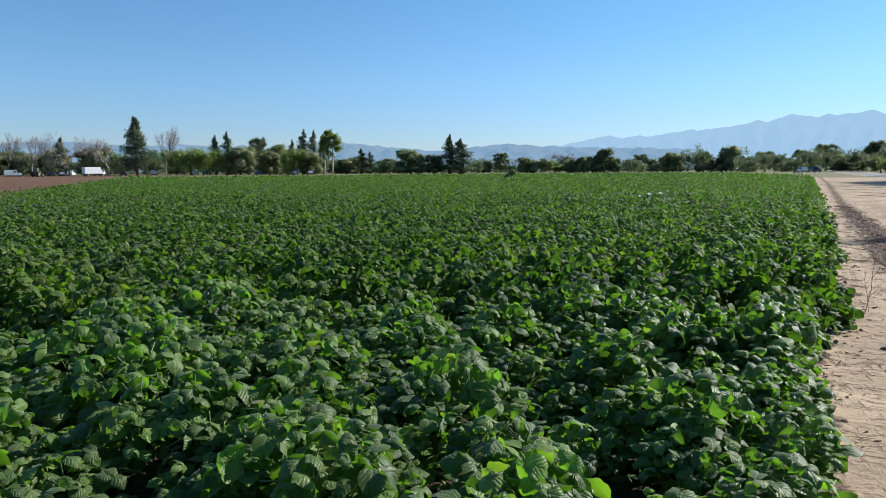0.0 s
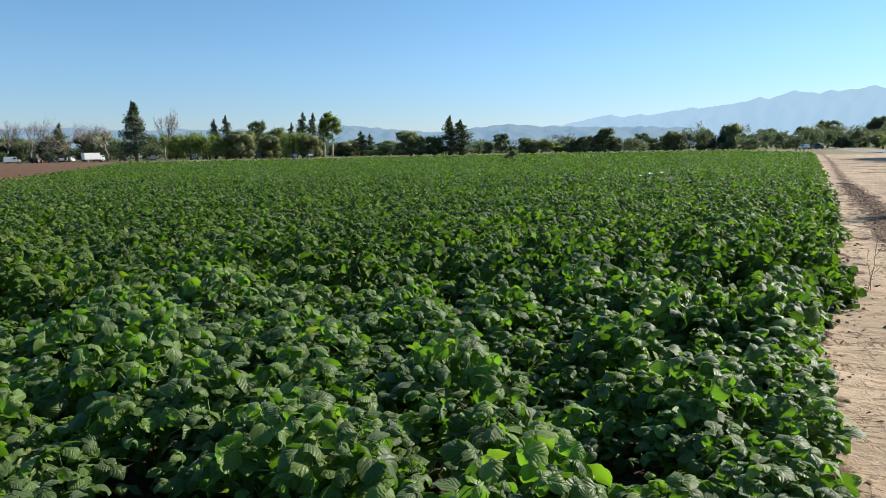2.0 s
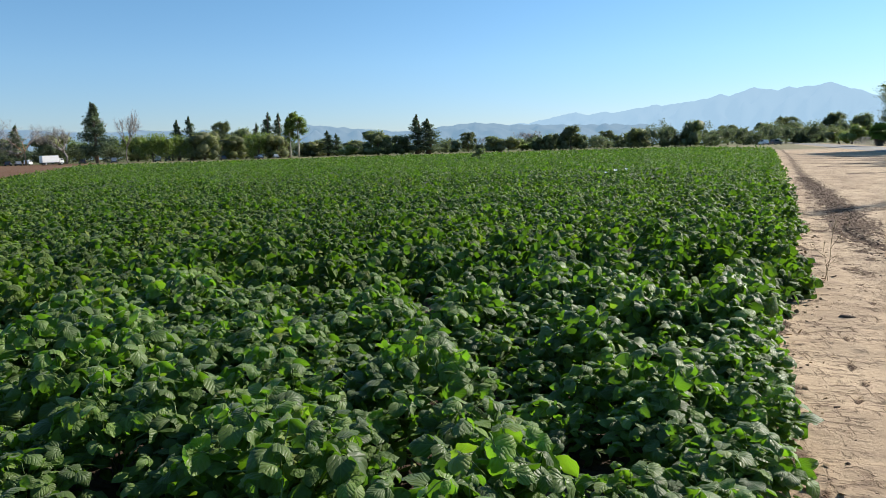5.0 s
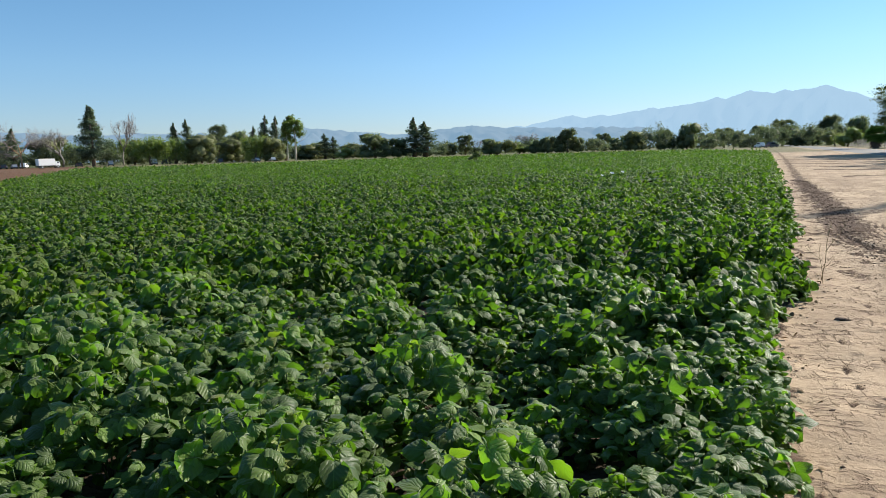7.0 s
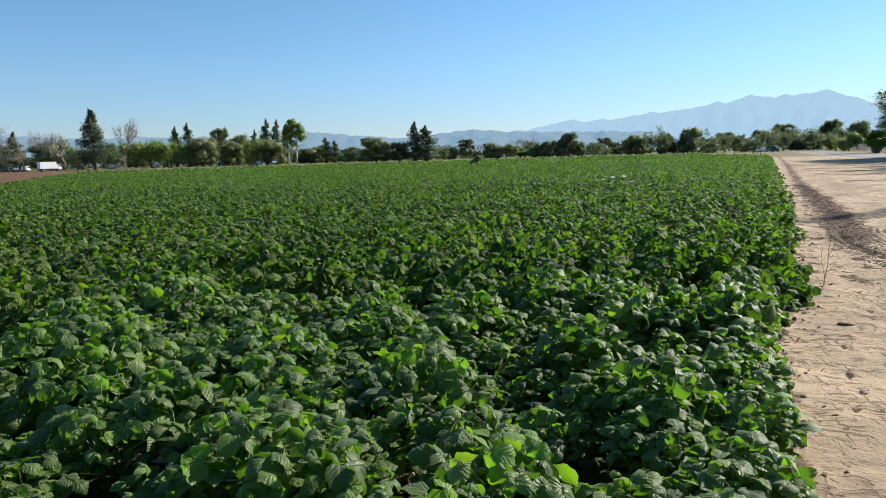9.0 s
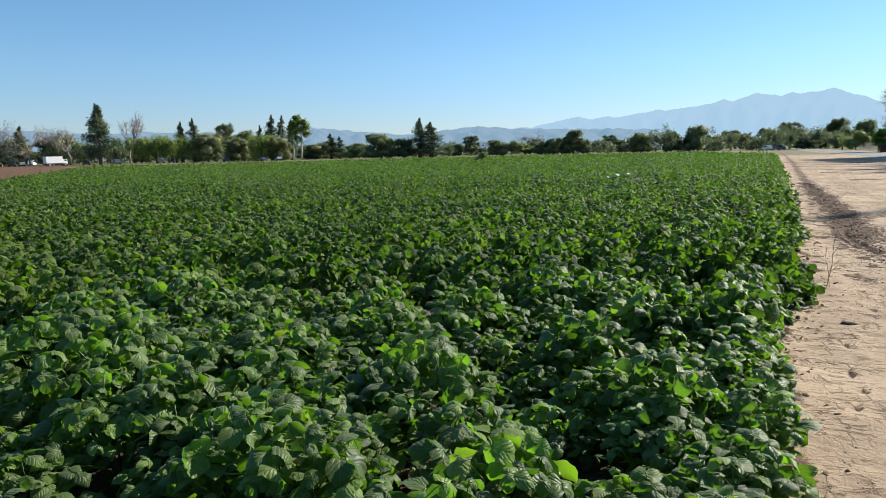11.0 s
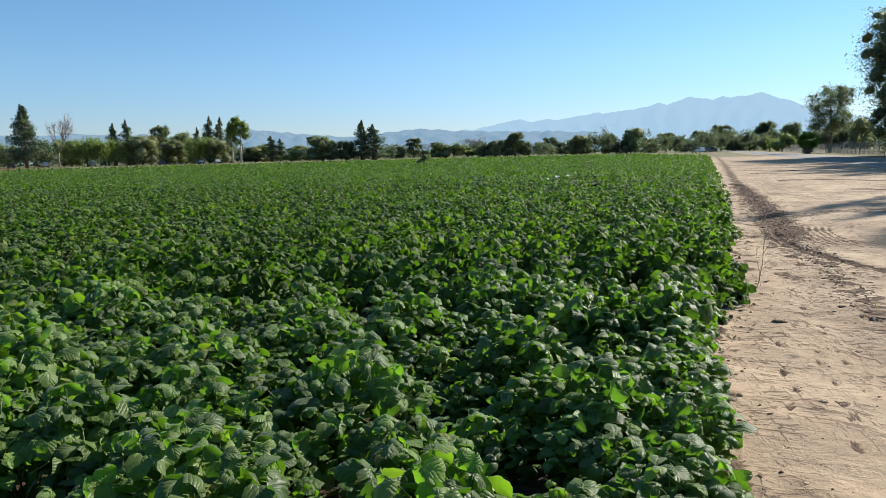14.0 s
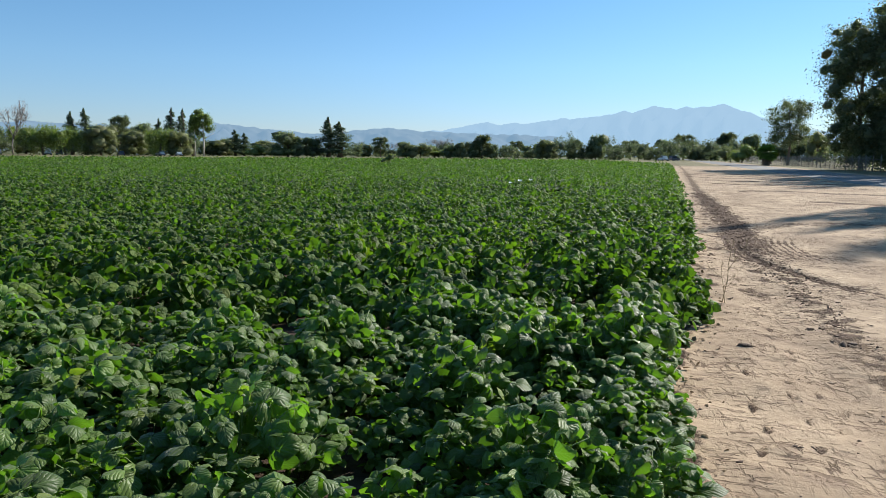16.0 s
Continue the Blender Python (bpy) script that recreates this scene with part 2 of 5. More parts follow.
M_PALM = foliage("palm_frond", (0.10, 0.16, 0.045), (0.20, 0.28, 0.09), (1.7, 2.0, 0.7), rough=0.5, share=0.45)
M_BRIGHT = foliage("bright_crown", (0.105, 0.140, 0.055), (0.21, 0.25, 0.095), (1.8, 2.2, 0.6), rough=0.55, share=0.35)
M_BARK = plain("brown_bark", (0.16, 0.12, 0.09), 0.95)
M_PALE = plain("pale_bark", (0.55, 0.50, 0.43), 0.9)
M_TAN = plain("orange_bark", (0.42, 0.25, 0.13), 0.9)
M_TWIG = plain("grey_twigs", (0.31, 0.275, 0.25), 0.95)
M_WHITE = plain("white_paint", (0.80, 0.80, 0.79), 0.4, vary=0.06)
M_SILVER = plain("silver_paint", (0.45, 0.46, 0.48), 0.3, 0.4, vary=0.08)
M_DARKCAR = plain("dark_paint", (0.05, 0.06, 0.08), 0.3, vary=0.15)
M_RED = plain("red_paint", (0.32, 0.05, 0.04), 0.35, vary=0.15)
M_BLUE = plain("blue_plastic", (0.14, 0.26, 0.42), 0.5, vary=0.1)
M_GREENPAINT = plain("faded_paint", (0.07, 0.085, 0.05), 0.45, vary=0.1)
M_YELLOW = plain("rusty_paint", (0.26, 0.14, 0.08), 0.45, vary=0.1)
M_RUBBER = plain("rubber", (0.025, 0.025, 0.025), 0.8)
M_FENCE = plain("bleached_fence", (0.185, 0.175, 0.155), 0.9, vary=0.3)
M_STEEL = plain("galvanised_steel", (0.50, 0.50, 0.49), 0.5, 0.6, vary=0.15)
M_GLASS = glass_dark("dark_glass")
M_DRY = plain("dry_stalk", (0.36, 0.28, 0.16), 0.9)
M_CLOD = plain("dark_clod", (0.20, 0.135, 0.092), 0.98, vary=0.5, scale=20)
M_PETAL = plain("white_petal", (0.85, 0.85, 0.82), 0.6, vary=0.05)


# ---- mesh helpers ----
rng = np.random.default_rng(7)


class Soup:
    """Vertices and faces gathered from arrays, then made into one mesh."""

    def __init__(self):
        self.v, self.f, self.uv, self.mi, self.n = [], [], [], [], 0

    def add(self, verts, faces, uv=None, mat=0):
        verts = np.asarray(verts, float).reshape(-1, 3)
        self.v.append(verts)
        self.f.append([np.asarray(f, int) + self.n for f in faces])
        self.mi.append([mat] * len(faces))
        self.uv.append(np.zeros((len(verts), 2)) if uv is None else np.asarray(uv, float))
        self.n += len(verts)

    def copies(self, tv, tf, mats, mat=0):
        """A template (V x 3, faces of one size as F x k) under each 4 x 4 of mats (N x 3 x 4)."""
        tv, tf = np.asarray(tv, float), np.asarray(tf, int)
        out = np.einsum("nij,vj->nvi", mats[:, :, :3], tv) + mats[:, None, :, 3]
        idx = tf[None] + (np.arange(len(mats)) * len(tv))[:, None, None] + self.n
        self.v.append(out.reshape(-1, 3))
        self.f.append(idx.reshape(-1, tf.shape[1]))
        self.mi.append(np.full(len(mats) * len(tf), mat))
        self.uv.append(np.zeros((len(mats) * len(tv), 2)))
        self.n += len(mats) * len(tv)

    def mesh(self, name, mats, smooth=False, uvs=False):
        me = bpy.data.meshes.new(name)
        v = np.concatenate(self.v)
        loops, starts, totals = [], [], []
        at = 0
        for part_faces in self.f:
            if isinstance(part_faces, np.ndarray):
                k = part_faces.shape[1]
                loops.append(part_faces.ravel())
                starts.append(at + np.arange(len(part_faces)) * k)
                totals.append(np.full(len(part_faces), k))
                at += part_faces.size
            else:
                for f in part_faces:
                    loops.append(f)
                    starts.append([at])
                    totals.append([len(f)])
                    at += len(f)
        loops, starts = np.concatenate(loops).astype(np.int32), np.concatenate(starts).astype(np.int32)
        me.vertices.add(len(v))
        me.vertices.foreach_set("co", v.astype(np.float32).ravel())
        me.loops.add(len(loops))
        me.loops.foreach_set("vertex_index", loops)
        me.polygons.add(len(starts))
        me.polygons.foreach_set("loop_start", starts)
        me.polygons.foreach_set("material_index", np.concatenate([np.asarray(m) for m in self.mi]).astype(np.int32))
        if smooth:
            me.polygons.foreach_set("use_smooth", np.ones(len(starts), bool))
        if uvs:
            layer = me.uv_layers.new(name="leaf")
            layer.data.foreach_set("uv", np.concatenate(self.uv)[loops].astype(np.float32).ravel())
        for m in mats:
            me.materials.append(m)
        me.update(calc_edges=True)
        me.validate()
        return me


def part(name, data, parent, label=""):
    """One mesh object under a thing or a part. data: a mesh."""
    ob = new(name, data)
    ob.parent = parent
    if label:
        ob["label"] = label
    return ob


def thing(name, label, category, group="", at=(0, 0, 0), turn=0.0, scale=1.0):
    ob = new(name)
    ob.empty_display_size = 0.1
    ob.matrix_basis = Matrix.LocRotScale(at, Euler((0, 0, radians(turn))), Vector((scale, scale, scale)))
    return tagged(ob, label, category, group)


def from_bm(name, bm, m, smooth=False):
    me = bpy.data.meshes.new(name)
    bm.to_mesh(me)
    bm.free()
    me.materials.append(m)
    if smooth:
        me.polygons.foreach_set("use_smooth", np.ones(len(me.polygons), bool))
    return me


def block(name, size, at, m, bevel=0.03, taper=None, shear=0.0):
    """A bevelled box; taper: share of the top's length and width; shear: how far the top slides along x."""
    bm = bmesh.new()
    bmesh.ops.create_cube(bm, size=1)
    for v in bm.verts:
        x, y, z = v.co.x * size[0], v.co.y * size[1], v.co.z * size[2]
        if taper and v.co.z > 0:
            x, y = x * taper[0] + shear, y * taper[1]
        v.co = Vector((x + at[0], y + at[1], z + at[2]))
    if bevel:
        bmesh.ops.bevel(bm, geom=bm.edges[:], offset=bevel, segments=2, affect="EDGES")
    return from_bm(name, bm, m)


def disc(name, radius, width, at, m, sides=20, bevel=0.03):
    """A short cylinder lying across y, as wheels do."""
    bm = bmesh.new()
    bmesh.ops.create_cone(bm, cap_ends=True, segments=sides, radius1=radius, radius2=radius, depth=width, matrix=Matrix.Translation(at) @ Matrix.Rotation(radians(90), 4, "X"))
    rim = [e for e in bm.edges if len(e.link_faces) == 2 and any(len(f.verts) > 4 for f in e.link_faces)]
    bmesh.ops.bevel(bm, geom=rim, offset=bevel, segments=2, affect="EDGES")
    return from_bm(name, bm, m)


def tube(soup, path, radii, sides=6, mat=0):
    """A tapered limb along a path."""
    path = [Vector(p) for p in path]
    rings = []
    for i, p in enumerate(path):
        d = (path[min(i + 1, len(path) - 1)] - path[max(i - 1, 0)]).normalized()
        a = d.orthogonal().normalized()
        b = d.cross(a)
        rings.append([p + radii[i] * (math.cos(t) * a + math.sin(t) * b) for t in np.linspace(0, 2 * math.pi, sides, endpoint=False)])
    faces = []
    for i in range(len(path) - 1):
        for k in range(sides):
            q = (k + 1) % sides
            faces.append([i * sides + k, i * sides + q, (i + 1) * sides + q, (i + 1) * sides + k])
    faces.append(list(range(sides))[::-1])
    faces.append([(len(path) - 1) * sides + k for k in range(sides)])
    soup.add([tuple(v) for r in rings for v in r], faces, mat=mat)


def turns(n, tilt, r):
    """n random turns: spun about z, then tipped by about tilt degrees towards a random side."""
    spin, side = r.uniform(0, 2 * np.pi, n), r.uniform(0, 2 * np.pi, n)
    tip = np.radians(np.abs(r.normal(0, tilt, n)))
    c, s = np.cos(spin), np.sin(spin)
    z = np.zeros(n)
    rz = np.stack([np.stack([c, -s, z], -1), np.stack([s, c, z], -1), np.stack([z, z, z + 1], -1)], 1)
    ax, ay = np.cos(side), np.sin(side)
    ct, st = np.cos(tip), np.sin(tip)
    k = 1 - ct
    rt = np.stack([np.stack([ct + ax * ax * k, ax * ay * k, ay * st], -1), np.stack([ax * ay * k, ct + ay * ay * k, -ax * st], -1), np.stack([-ay * st, ax * st, ct], -1)], 1)
    return rt @ rz


def placed(rot, size, at):
    size = np.asarray(size)
    return np.concatenate([rot * size[:, None, None], at[:, :, None]], 2)


def wave2(x, y, seed, scale):
    """Smooth waves without a grid: sums of turned sines, about -1 to 1."""
    r = np.random.default_rng(seed)
    out = np.zeros_like(np.asarray(x, float))
    for k in range(9):
        a, ph = r.uniform(0, np.pi), r.uniform(0, 6.28)
        f = 2 * np.pi / scale * r.uniform(0.6, 1.7)
        out = out + np.sin(f * (np.cos(a) * x + np.sin(a) * y) + ph)
    return out / 4.0


def polar(az, d):
    return d * math.sin(radians(az)), d * math.cos(radians(az))


# ---- the lie of the land ----
def field_edge(y):
    """x at which the beans end beside the sandy strip."""
    return np.interp(y, [-30, 3, 6.6, 8, 11, 17, 30, 42, 100, 160], [0.3, 0.34, 0.36, 0.66, 0.68, 0.9, 1.08, 1.18, 1.6, 1.8]) + (0.11 * wave2(y, 0 * y, 3, 1.5) + 0.05 * wave2(y, 0 * y, 4, 0.5)) * np.clip((y - 4) / 6, 0.35, 1)


FAR_EDGE = [(-200, 90), (-95, 92), (-75, 128), (-48, 165), (-14, 178), (1.5, 112)]


def in_field(x, y):
    far = np.interp(x, [p[0] for p in FAR_EDGE], [p[1] for p in FAR_EDGE])
    ploughed = y - 21 < -(x + 34) * 0.885
    return (x < field_edge(y)) & (y < far) & ~(ploughed & (x < -20)) & (y > -30) & (x > -110)


# breaks in the canopy: x, y, half width, half length
GAPS = [(-2.64, 6.5, 0.40, 0.55), (-2.3, 5.85, 0.32, 0.35), (-2.0, 2.6, 0.30, 0.35), (-1.4, 2.5, 0.35, 0.2), (-2.3, 3.9, 0.15, 0.30), (-2.9, 4.9, 0.20, 0.35), (-0.9, 3.3, 0.12, 0.30), (-1.0, 5.0, 0.16, 0.45), (-1.05, 4.05, 0.09, 0.22),
        (-0.5, 3.85, 0.17, 0.38), (-0.32, 4.8, 0.15, 0.40), (-0.55, 7.2, 0.35, 0.50), (0.02, 5.2, 0.20, 0.35), (-0.1, 3.4, 0.20, 0.40), (-2.05, 4.5, 0.22, 0.30), (-4.5, 3.8, 0.30, 0.30), (-6.3, 6.8, 0.40, 0.50),
        (-13.2, 14.6, 0.9, 1.0), (-11.8, 15.2, 0.8, 1.0), (-5.3, 9.4, 0.5, 0.6), (-4.1, 7.6, 0.45, 0.5), (-8.0, 8.0, 0.5, 0.6)]


def canopy(x, y):
    """Height of the bean canopy."""
    lift = np.clip(0.60 + 0.62 * wave2(x, y, 11, 0.95), 0, 1)
    h = 0.22 + 0.30 * lift * lift * (3 - 2 * lift) + 0.035 * wave2(x, y, 12, 2.6) + 0.03 * wave2(x, y, 13, 9.0)
    h = h + 0.025 * np.cos(2 * np.pi * (x - 0.02 * y) / 0.78) + 0.04 * wave2(x, y, 16, 0.45)
    for gx, gy, rx, ry in GAPS:
        h = h - 0.27 * np.exp(-((x - gx) / (1.15 * rx)) ** 2 - ((y - gy) / (1.15 * ry)) ** 2)
    rim = field_edge(y) - x
    h = h * np.clip(0.45 + rim / 0.45, 0.4, 1.0)
    return np.clip(h, 0.15, 0.58)


def mud_line(y):
    return np.interp(y, [2, 7, 8, 11, 13.6, 16, 20, 30, 68, 120], [1.9, 1.8, 1.75, 1.72, 1.6, 1.72, 1.75, 1.72, 2.4, 3.0])


def ground_shape(x, y):
    """Height of the ground, and how muddy, grassy, shade-dark below the beans and brown it is."""
    near = np.exp(-(np.maximum(y, 0) / 45.0) ** 2)
    z = 0.012 * wave2(x, y, 21, 1.3) + 0.006 * wave2(x, y, 22, 0.35) + 0.0012 * wave2(x, y, 23, 0.13)
    # torn crust and footmarks
    worn = np.clip(-0.15 + 1.3 * wave2(x, y, 26, 0.7), 0, 1)
    z = z + worn * (0.013 * np.abs(wave2(0.5 * x, y, 27, 0.30)) + 0.010 * np.abs(wave2(x, 0.6 * y, 28, 0.2)) - 0.010)
    # wheel lanes along the strip
    for off in (0.62, 2.25, 3.0):
        d = (x - mud_line(y) + 1.15 - off + 0.1 * wave2(y, 0 * y, 30, 9.0)) / 0.17
        z = z - 0.018 * np.exp(-d**2)
    band = np.abs(x - mud_line(y) - 0.08 * wave2(y, 0 * y, 31, 3.0))
    width = np.interp(y, [4, 9, 12, 15, 24, 32, 70], [0.16, 0.22, 0.30, 0.36, 0.34, 0.26, 0.3])
    mud = np.exp(-(band / width) ** 2) * np.interp(y, [5, 8, 10, 12.5, 15, 26, 36, 90], [0.4, 0.5, 0.42, 0.3, 1.1, 1.1, 0.65, 0.55])
    torn = np.clip(0.1 + 0.8 * wave2(x, y, 29, 0.55), 0, 0.8) * np.clip((y - 7.5) / 3, 0, 1) * np.clip((mud_line(y) - x) / 0.2, 0, 1) * np.clip((40 - y) / 10, 0, 1)
    mud = np.maximum(mud, 0.8 * torn)
    foot = np.exp(-(((x - field_edge(y) - 0.03) / 0.10) ** 2)) * np.clip(0.25 + 0.9 * wave2(x, y, 34, 0.4), 0, 1) * np.clip((30 - y) / 8, 0, 1) * (y > 2)
    mud = np.maximum(mud, 0.75 * foot)
    z = z + near * mud * (0.022 * wave2(x, y, 24, 0.3) + 0.02 * wave2(x, y, 25, 0.13))
    # broken crust along the edges of old wheel marks
    for x0, y0, y1, lean, seed in ((0.60, 3.2, 5.0, -0.12, 71), (1.02, 4.4, 7.3, 0.03, 72), (1.22, 5.6, 9.0, -0.02, 73), (0.78, 5.2, 7.0, 0.05, 74)):
        off = x - x0 - lean * (y - y0) - 0.03 * wave2(y, 0 * y, seed, 1.1)
        run = (y > y0) * (y < y1) * np.clip(0.35 + 1.1 * wave2(x, y, seed + 10, 0.28), 0, 1)
        z = z - 0.018 * np.exp(-((off / 0.018) ** 2)) * run + 0.014 * np.exp(-(((off - 0.04) / 0.03) ** 2)) * run
        mud = np.maximum(mud, 0.85 * np.exp(-((off / 0.016) ** 2)) * run)
    # a turning tyre has left a curved rut with its tread beside it
    q = np.sqrt(((x - 4.47) / 3.0) ** 2 + ((y - 14.1) / 5.2) ** 2)
    low = np.clip((15.5 - y) / 1.5, 0, 1) * np.clip((2.9 - x) / 0.8, 0, 1)
    rut = np.minimum(1, np.exp(-((q - 0.995) / 0.016) ** 2) + np.exp(-((q - 1.045) / 0.012) ** 2)) * low
    z = z - 0.05 * rut + 0.02 * np.exp(-((q - 1.08) / 0.03) ** 2) * low
    mud = np.maximum(mud, 1.8 * rut)
    mud = np.maximum(mud, 0.62 * np.exp(-((q - 1.03) / 0.06) ** 2) * low)
    # its path in from the road is trodden grey
    mud = np.maximum(mud, 0.5 * np.exp(-((q - 0.97) / 0.09) ** 2) * (y > 15) * (x < 6))
    tread = np.clip((q - 0.64) / 0.05, 0, 1) * np.clip((0.94 - q) / 0.03, 0, 1) * np.clip((y - 12.2) / 0.6, 0, 1) * np.clip((15.6 - y) / 0.6, 0, 1) * (x < 3.4)
    wave = np.sin(q * 3.0 * 2 * np.pi / 0.105)
    z = z + tread * 0.011 * wave
    mud = np.maximum(mud, tread * (0.4 - 0.5 * wave))
    # ruts of wet soil crossing towards the road farther on
    for y0, slope, x0, x1 in ((70, -0.9, 1.8, 12), (64, -0.95, 1.8, 12), (57, -0.75, 2.0, 14), (50, -0.6, 3, 11), (44, -0.5, 3, 10), (36, -0.35, 3.5, 11), (28, -0.2, 5, 11)):
        line = np.exp(-((y - y0 - slope * (x - 2) - 0.8 * wave2(x, 0 * x, int(y0), 4.0)) / (0.1 + 0.011 * y0)) ** 2) * (1.0 + 0.5 * wave2(x, y, int(y0) + 1, 1.5)) * (x > x0) * (x < x1)
        mud = np.maximum(mud, 0.95 * line)
        z = z - 0.03 * line
    grass = np.clip((y - 108) / 25, 0, 1) * np.clip((12 - x) / 3, 0, 1) * 0.8
    grass = np.maximum(grass, np.clip((x - 18.0) / 1.5, 0, 1) * 0.75)
    grass = np.maximum(grass, np.clip((np.hypot(x, y) - 240) / 60, 0, 1))
    # all ground below the crop takes the soil colour darkened for shade
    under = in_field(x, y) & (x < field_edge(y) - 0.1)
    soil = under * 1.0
    ploughed = (y - 21 < -(x + 34) * 0.885) & (x < -20)
    tilth = ploughed * np.clip((300 - np.hypot(x, y)) / 30, 0, 1)
    z = z * near + ploughed * 0.05 * np.sin((0.66 * x + 0.75 * y) * 2 * np.pi / 1.4) * np.clip((150 - np.hypot(x, y)) / 50, 0, 1)
    return z, mud, grass, soil, tilth


def ground():
    """One sheet to the horizon, fine where the camera stands close to it."""
    def spaced(stops):
        out = [np.arange(a, b, s) for a, b, s in stops]
        return np.concatenate(out)
    xs = spaced([(-5000, -1000, 500), (-1000, -300, 70), (-300, -120, 12), (-120, -20, 2.5), (-20, -4, 1.0), (-4, 0.2, 0.3), (0.2, 3.6, 0.035), (3.6, 8, 0.16), (8, 30, 0.8), (30, 120, 5), (120, 1000, 60), (1000, 5001, 500)])
    ys = spaced([(-5000, -500, 500), (-500, -30, 40), (-30, 2, 2), (2, 3.5, 0.1), (3.5, 9, 0.055), (9, 14.5, 0.05), (14.5, 30, 0.14), (30, 40, 0.3), (40, 80, 0.5), (80, 300, 4), (300, 1000, 50), (1000, 5001, 500)])
    X, Y = np.meshgrid(xs, ys)
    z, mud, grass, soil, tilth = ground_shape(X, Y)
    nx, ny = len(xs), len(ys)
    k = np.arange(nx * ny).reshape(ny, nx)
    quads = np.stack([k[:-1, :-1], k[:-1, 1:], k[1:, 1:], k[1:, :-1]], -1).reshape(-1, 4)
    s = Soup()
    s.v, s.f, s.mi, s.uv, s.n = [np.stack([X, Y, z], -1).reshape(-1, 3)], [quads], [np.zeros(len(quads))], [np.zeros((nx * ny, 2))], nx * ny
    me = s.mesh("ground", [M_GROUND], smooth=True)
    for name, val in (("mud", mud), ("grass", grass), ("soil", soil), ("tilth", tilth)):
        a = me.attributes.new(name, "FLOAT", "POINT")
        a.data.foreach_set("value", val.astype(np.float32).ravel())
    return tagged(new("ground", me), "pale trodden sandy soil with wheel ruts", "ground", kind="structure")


ground()


def road():
    """The dusty lane beside the sand, with crumbled edges."""
    ys = np.concatenate([np.arange(-60, 150, 1.5), np.arange(150, 900, 12)])
    left = 10.9 + 0.16 * wave2(ys, 0 * ys, 41, 5.0) + 0.08 * wave2(ys, 0 * ys, 42, 1.7)
    right = 17.6 + 0.15 * wave2(ys, 0 * ys, 43, 5.0)
    cols = np.linspace(0, 1, 7)
    X = left[:, None] + (right - left)[:, None] * cols
    Z = 0.035 + 0.05 * np.sin(np.pi * cols)[None] + 0 * X
    Z[:, 0] = Z[:, -1] = -0.02
    Y = ys[:, None] + 0 * X
    k = np.arange(X.size).reshape(X.shape)
    quads = np.stack([k[:-1, :-1], k[:-1, 1:], k[1:, 1:], k[1:, :-1]], -1).reshape(-1, 4)
    s = Soup()
    s.v, s.f, s.mi, s.uv, s.n = [np.stack([X, Y, Z], -1).reshape(-1, 3)], [quads], [np.zeros(len(quads))], [np.zeros((X.size, 2))], X.size
    return tagged(new("road", s.mesh("road", [M_ROAD], smooth=True)), "dusty grey asphalt lane with crumbled edges", "road", kind="structure")


road()


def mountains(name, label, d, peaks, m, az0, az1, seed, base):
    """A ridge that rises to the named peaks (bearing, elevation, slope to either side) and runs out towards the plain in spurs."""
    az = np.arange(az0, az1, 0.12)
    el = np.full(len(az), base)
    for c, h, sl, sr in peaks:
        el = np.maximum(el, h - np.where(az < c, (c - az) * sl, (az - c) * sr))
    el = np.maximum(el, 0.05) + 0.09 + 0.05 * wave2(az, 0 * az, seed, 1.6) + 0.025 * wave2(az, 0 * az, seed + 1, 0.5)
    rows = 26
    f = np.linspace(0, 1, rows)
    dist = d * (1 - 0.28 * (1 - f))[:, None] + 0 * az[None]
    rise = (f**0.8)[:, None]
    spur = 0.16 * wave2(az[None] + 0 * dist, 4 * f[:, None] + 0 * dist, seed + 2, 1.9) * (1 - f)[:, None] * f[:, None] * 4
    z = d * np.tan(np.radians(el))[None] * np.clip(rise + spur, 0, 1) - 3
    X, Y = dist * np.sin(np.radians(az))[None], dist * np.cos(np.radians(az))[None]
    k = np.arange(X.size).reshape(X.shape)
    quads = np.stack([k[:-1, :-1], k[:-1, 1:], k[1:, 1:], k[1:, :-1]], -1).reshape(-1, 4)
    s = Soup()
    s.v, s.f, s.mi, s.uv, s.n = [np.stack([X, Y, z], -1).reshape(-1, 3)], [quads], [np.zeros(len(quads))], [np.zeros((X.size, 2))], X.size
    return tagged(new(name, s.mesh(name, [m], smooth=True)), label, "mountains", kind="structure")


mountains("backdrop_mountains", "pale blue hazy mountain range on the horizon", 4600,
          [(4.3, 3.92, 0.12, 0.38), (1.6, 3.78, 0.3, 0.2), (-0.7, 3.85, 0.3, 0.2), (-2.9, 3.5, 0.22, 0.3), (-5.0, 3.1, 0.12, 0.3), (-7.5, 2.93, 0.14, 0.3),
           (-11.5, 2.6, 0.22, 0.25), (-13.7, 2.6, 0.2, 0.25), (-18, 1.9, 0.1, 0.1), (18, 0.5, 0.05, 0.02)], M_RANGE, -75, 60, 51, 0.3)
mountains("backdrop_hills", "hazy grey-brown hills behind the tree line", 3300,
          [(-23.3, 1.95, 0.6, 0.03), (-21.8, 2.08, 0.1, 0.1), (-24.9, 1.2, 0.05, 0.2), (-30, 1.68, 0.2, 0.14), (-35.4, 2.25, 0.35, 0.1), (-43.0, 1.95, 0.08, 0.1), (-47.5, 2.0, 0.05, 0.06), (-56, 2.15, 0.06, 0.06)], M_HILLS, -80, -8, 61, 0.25)


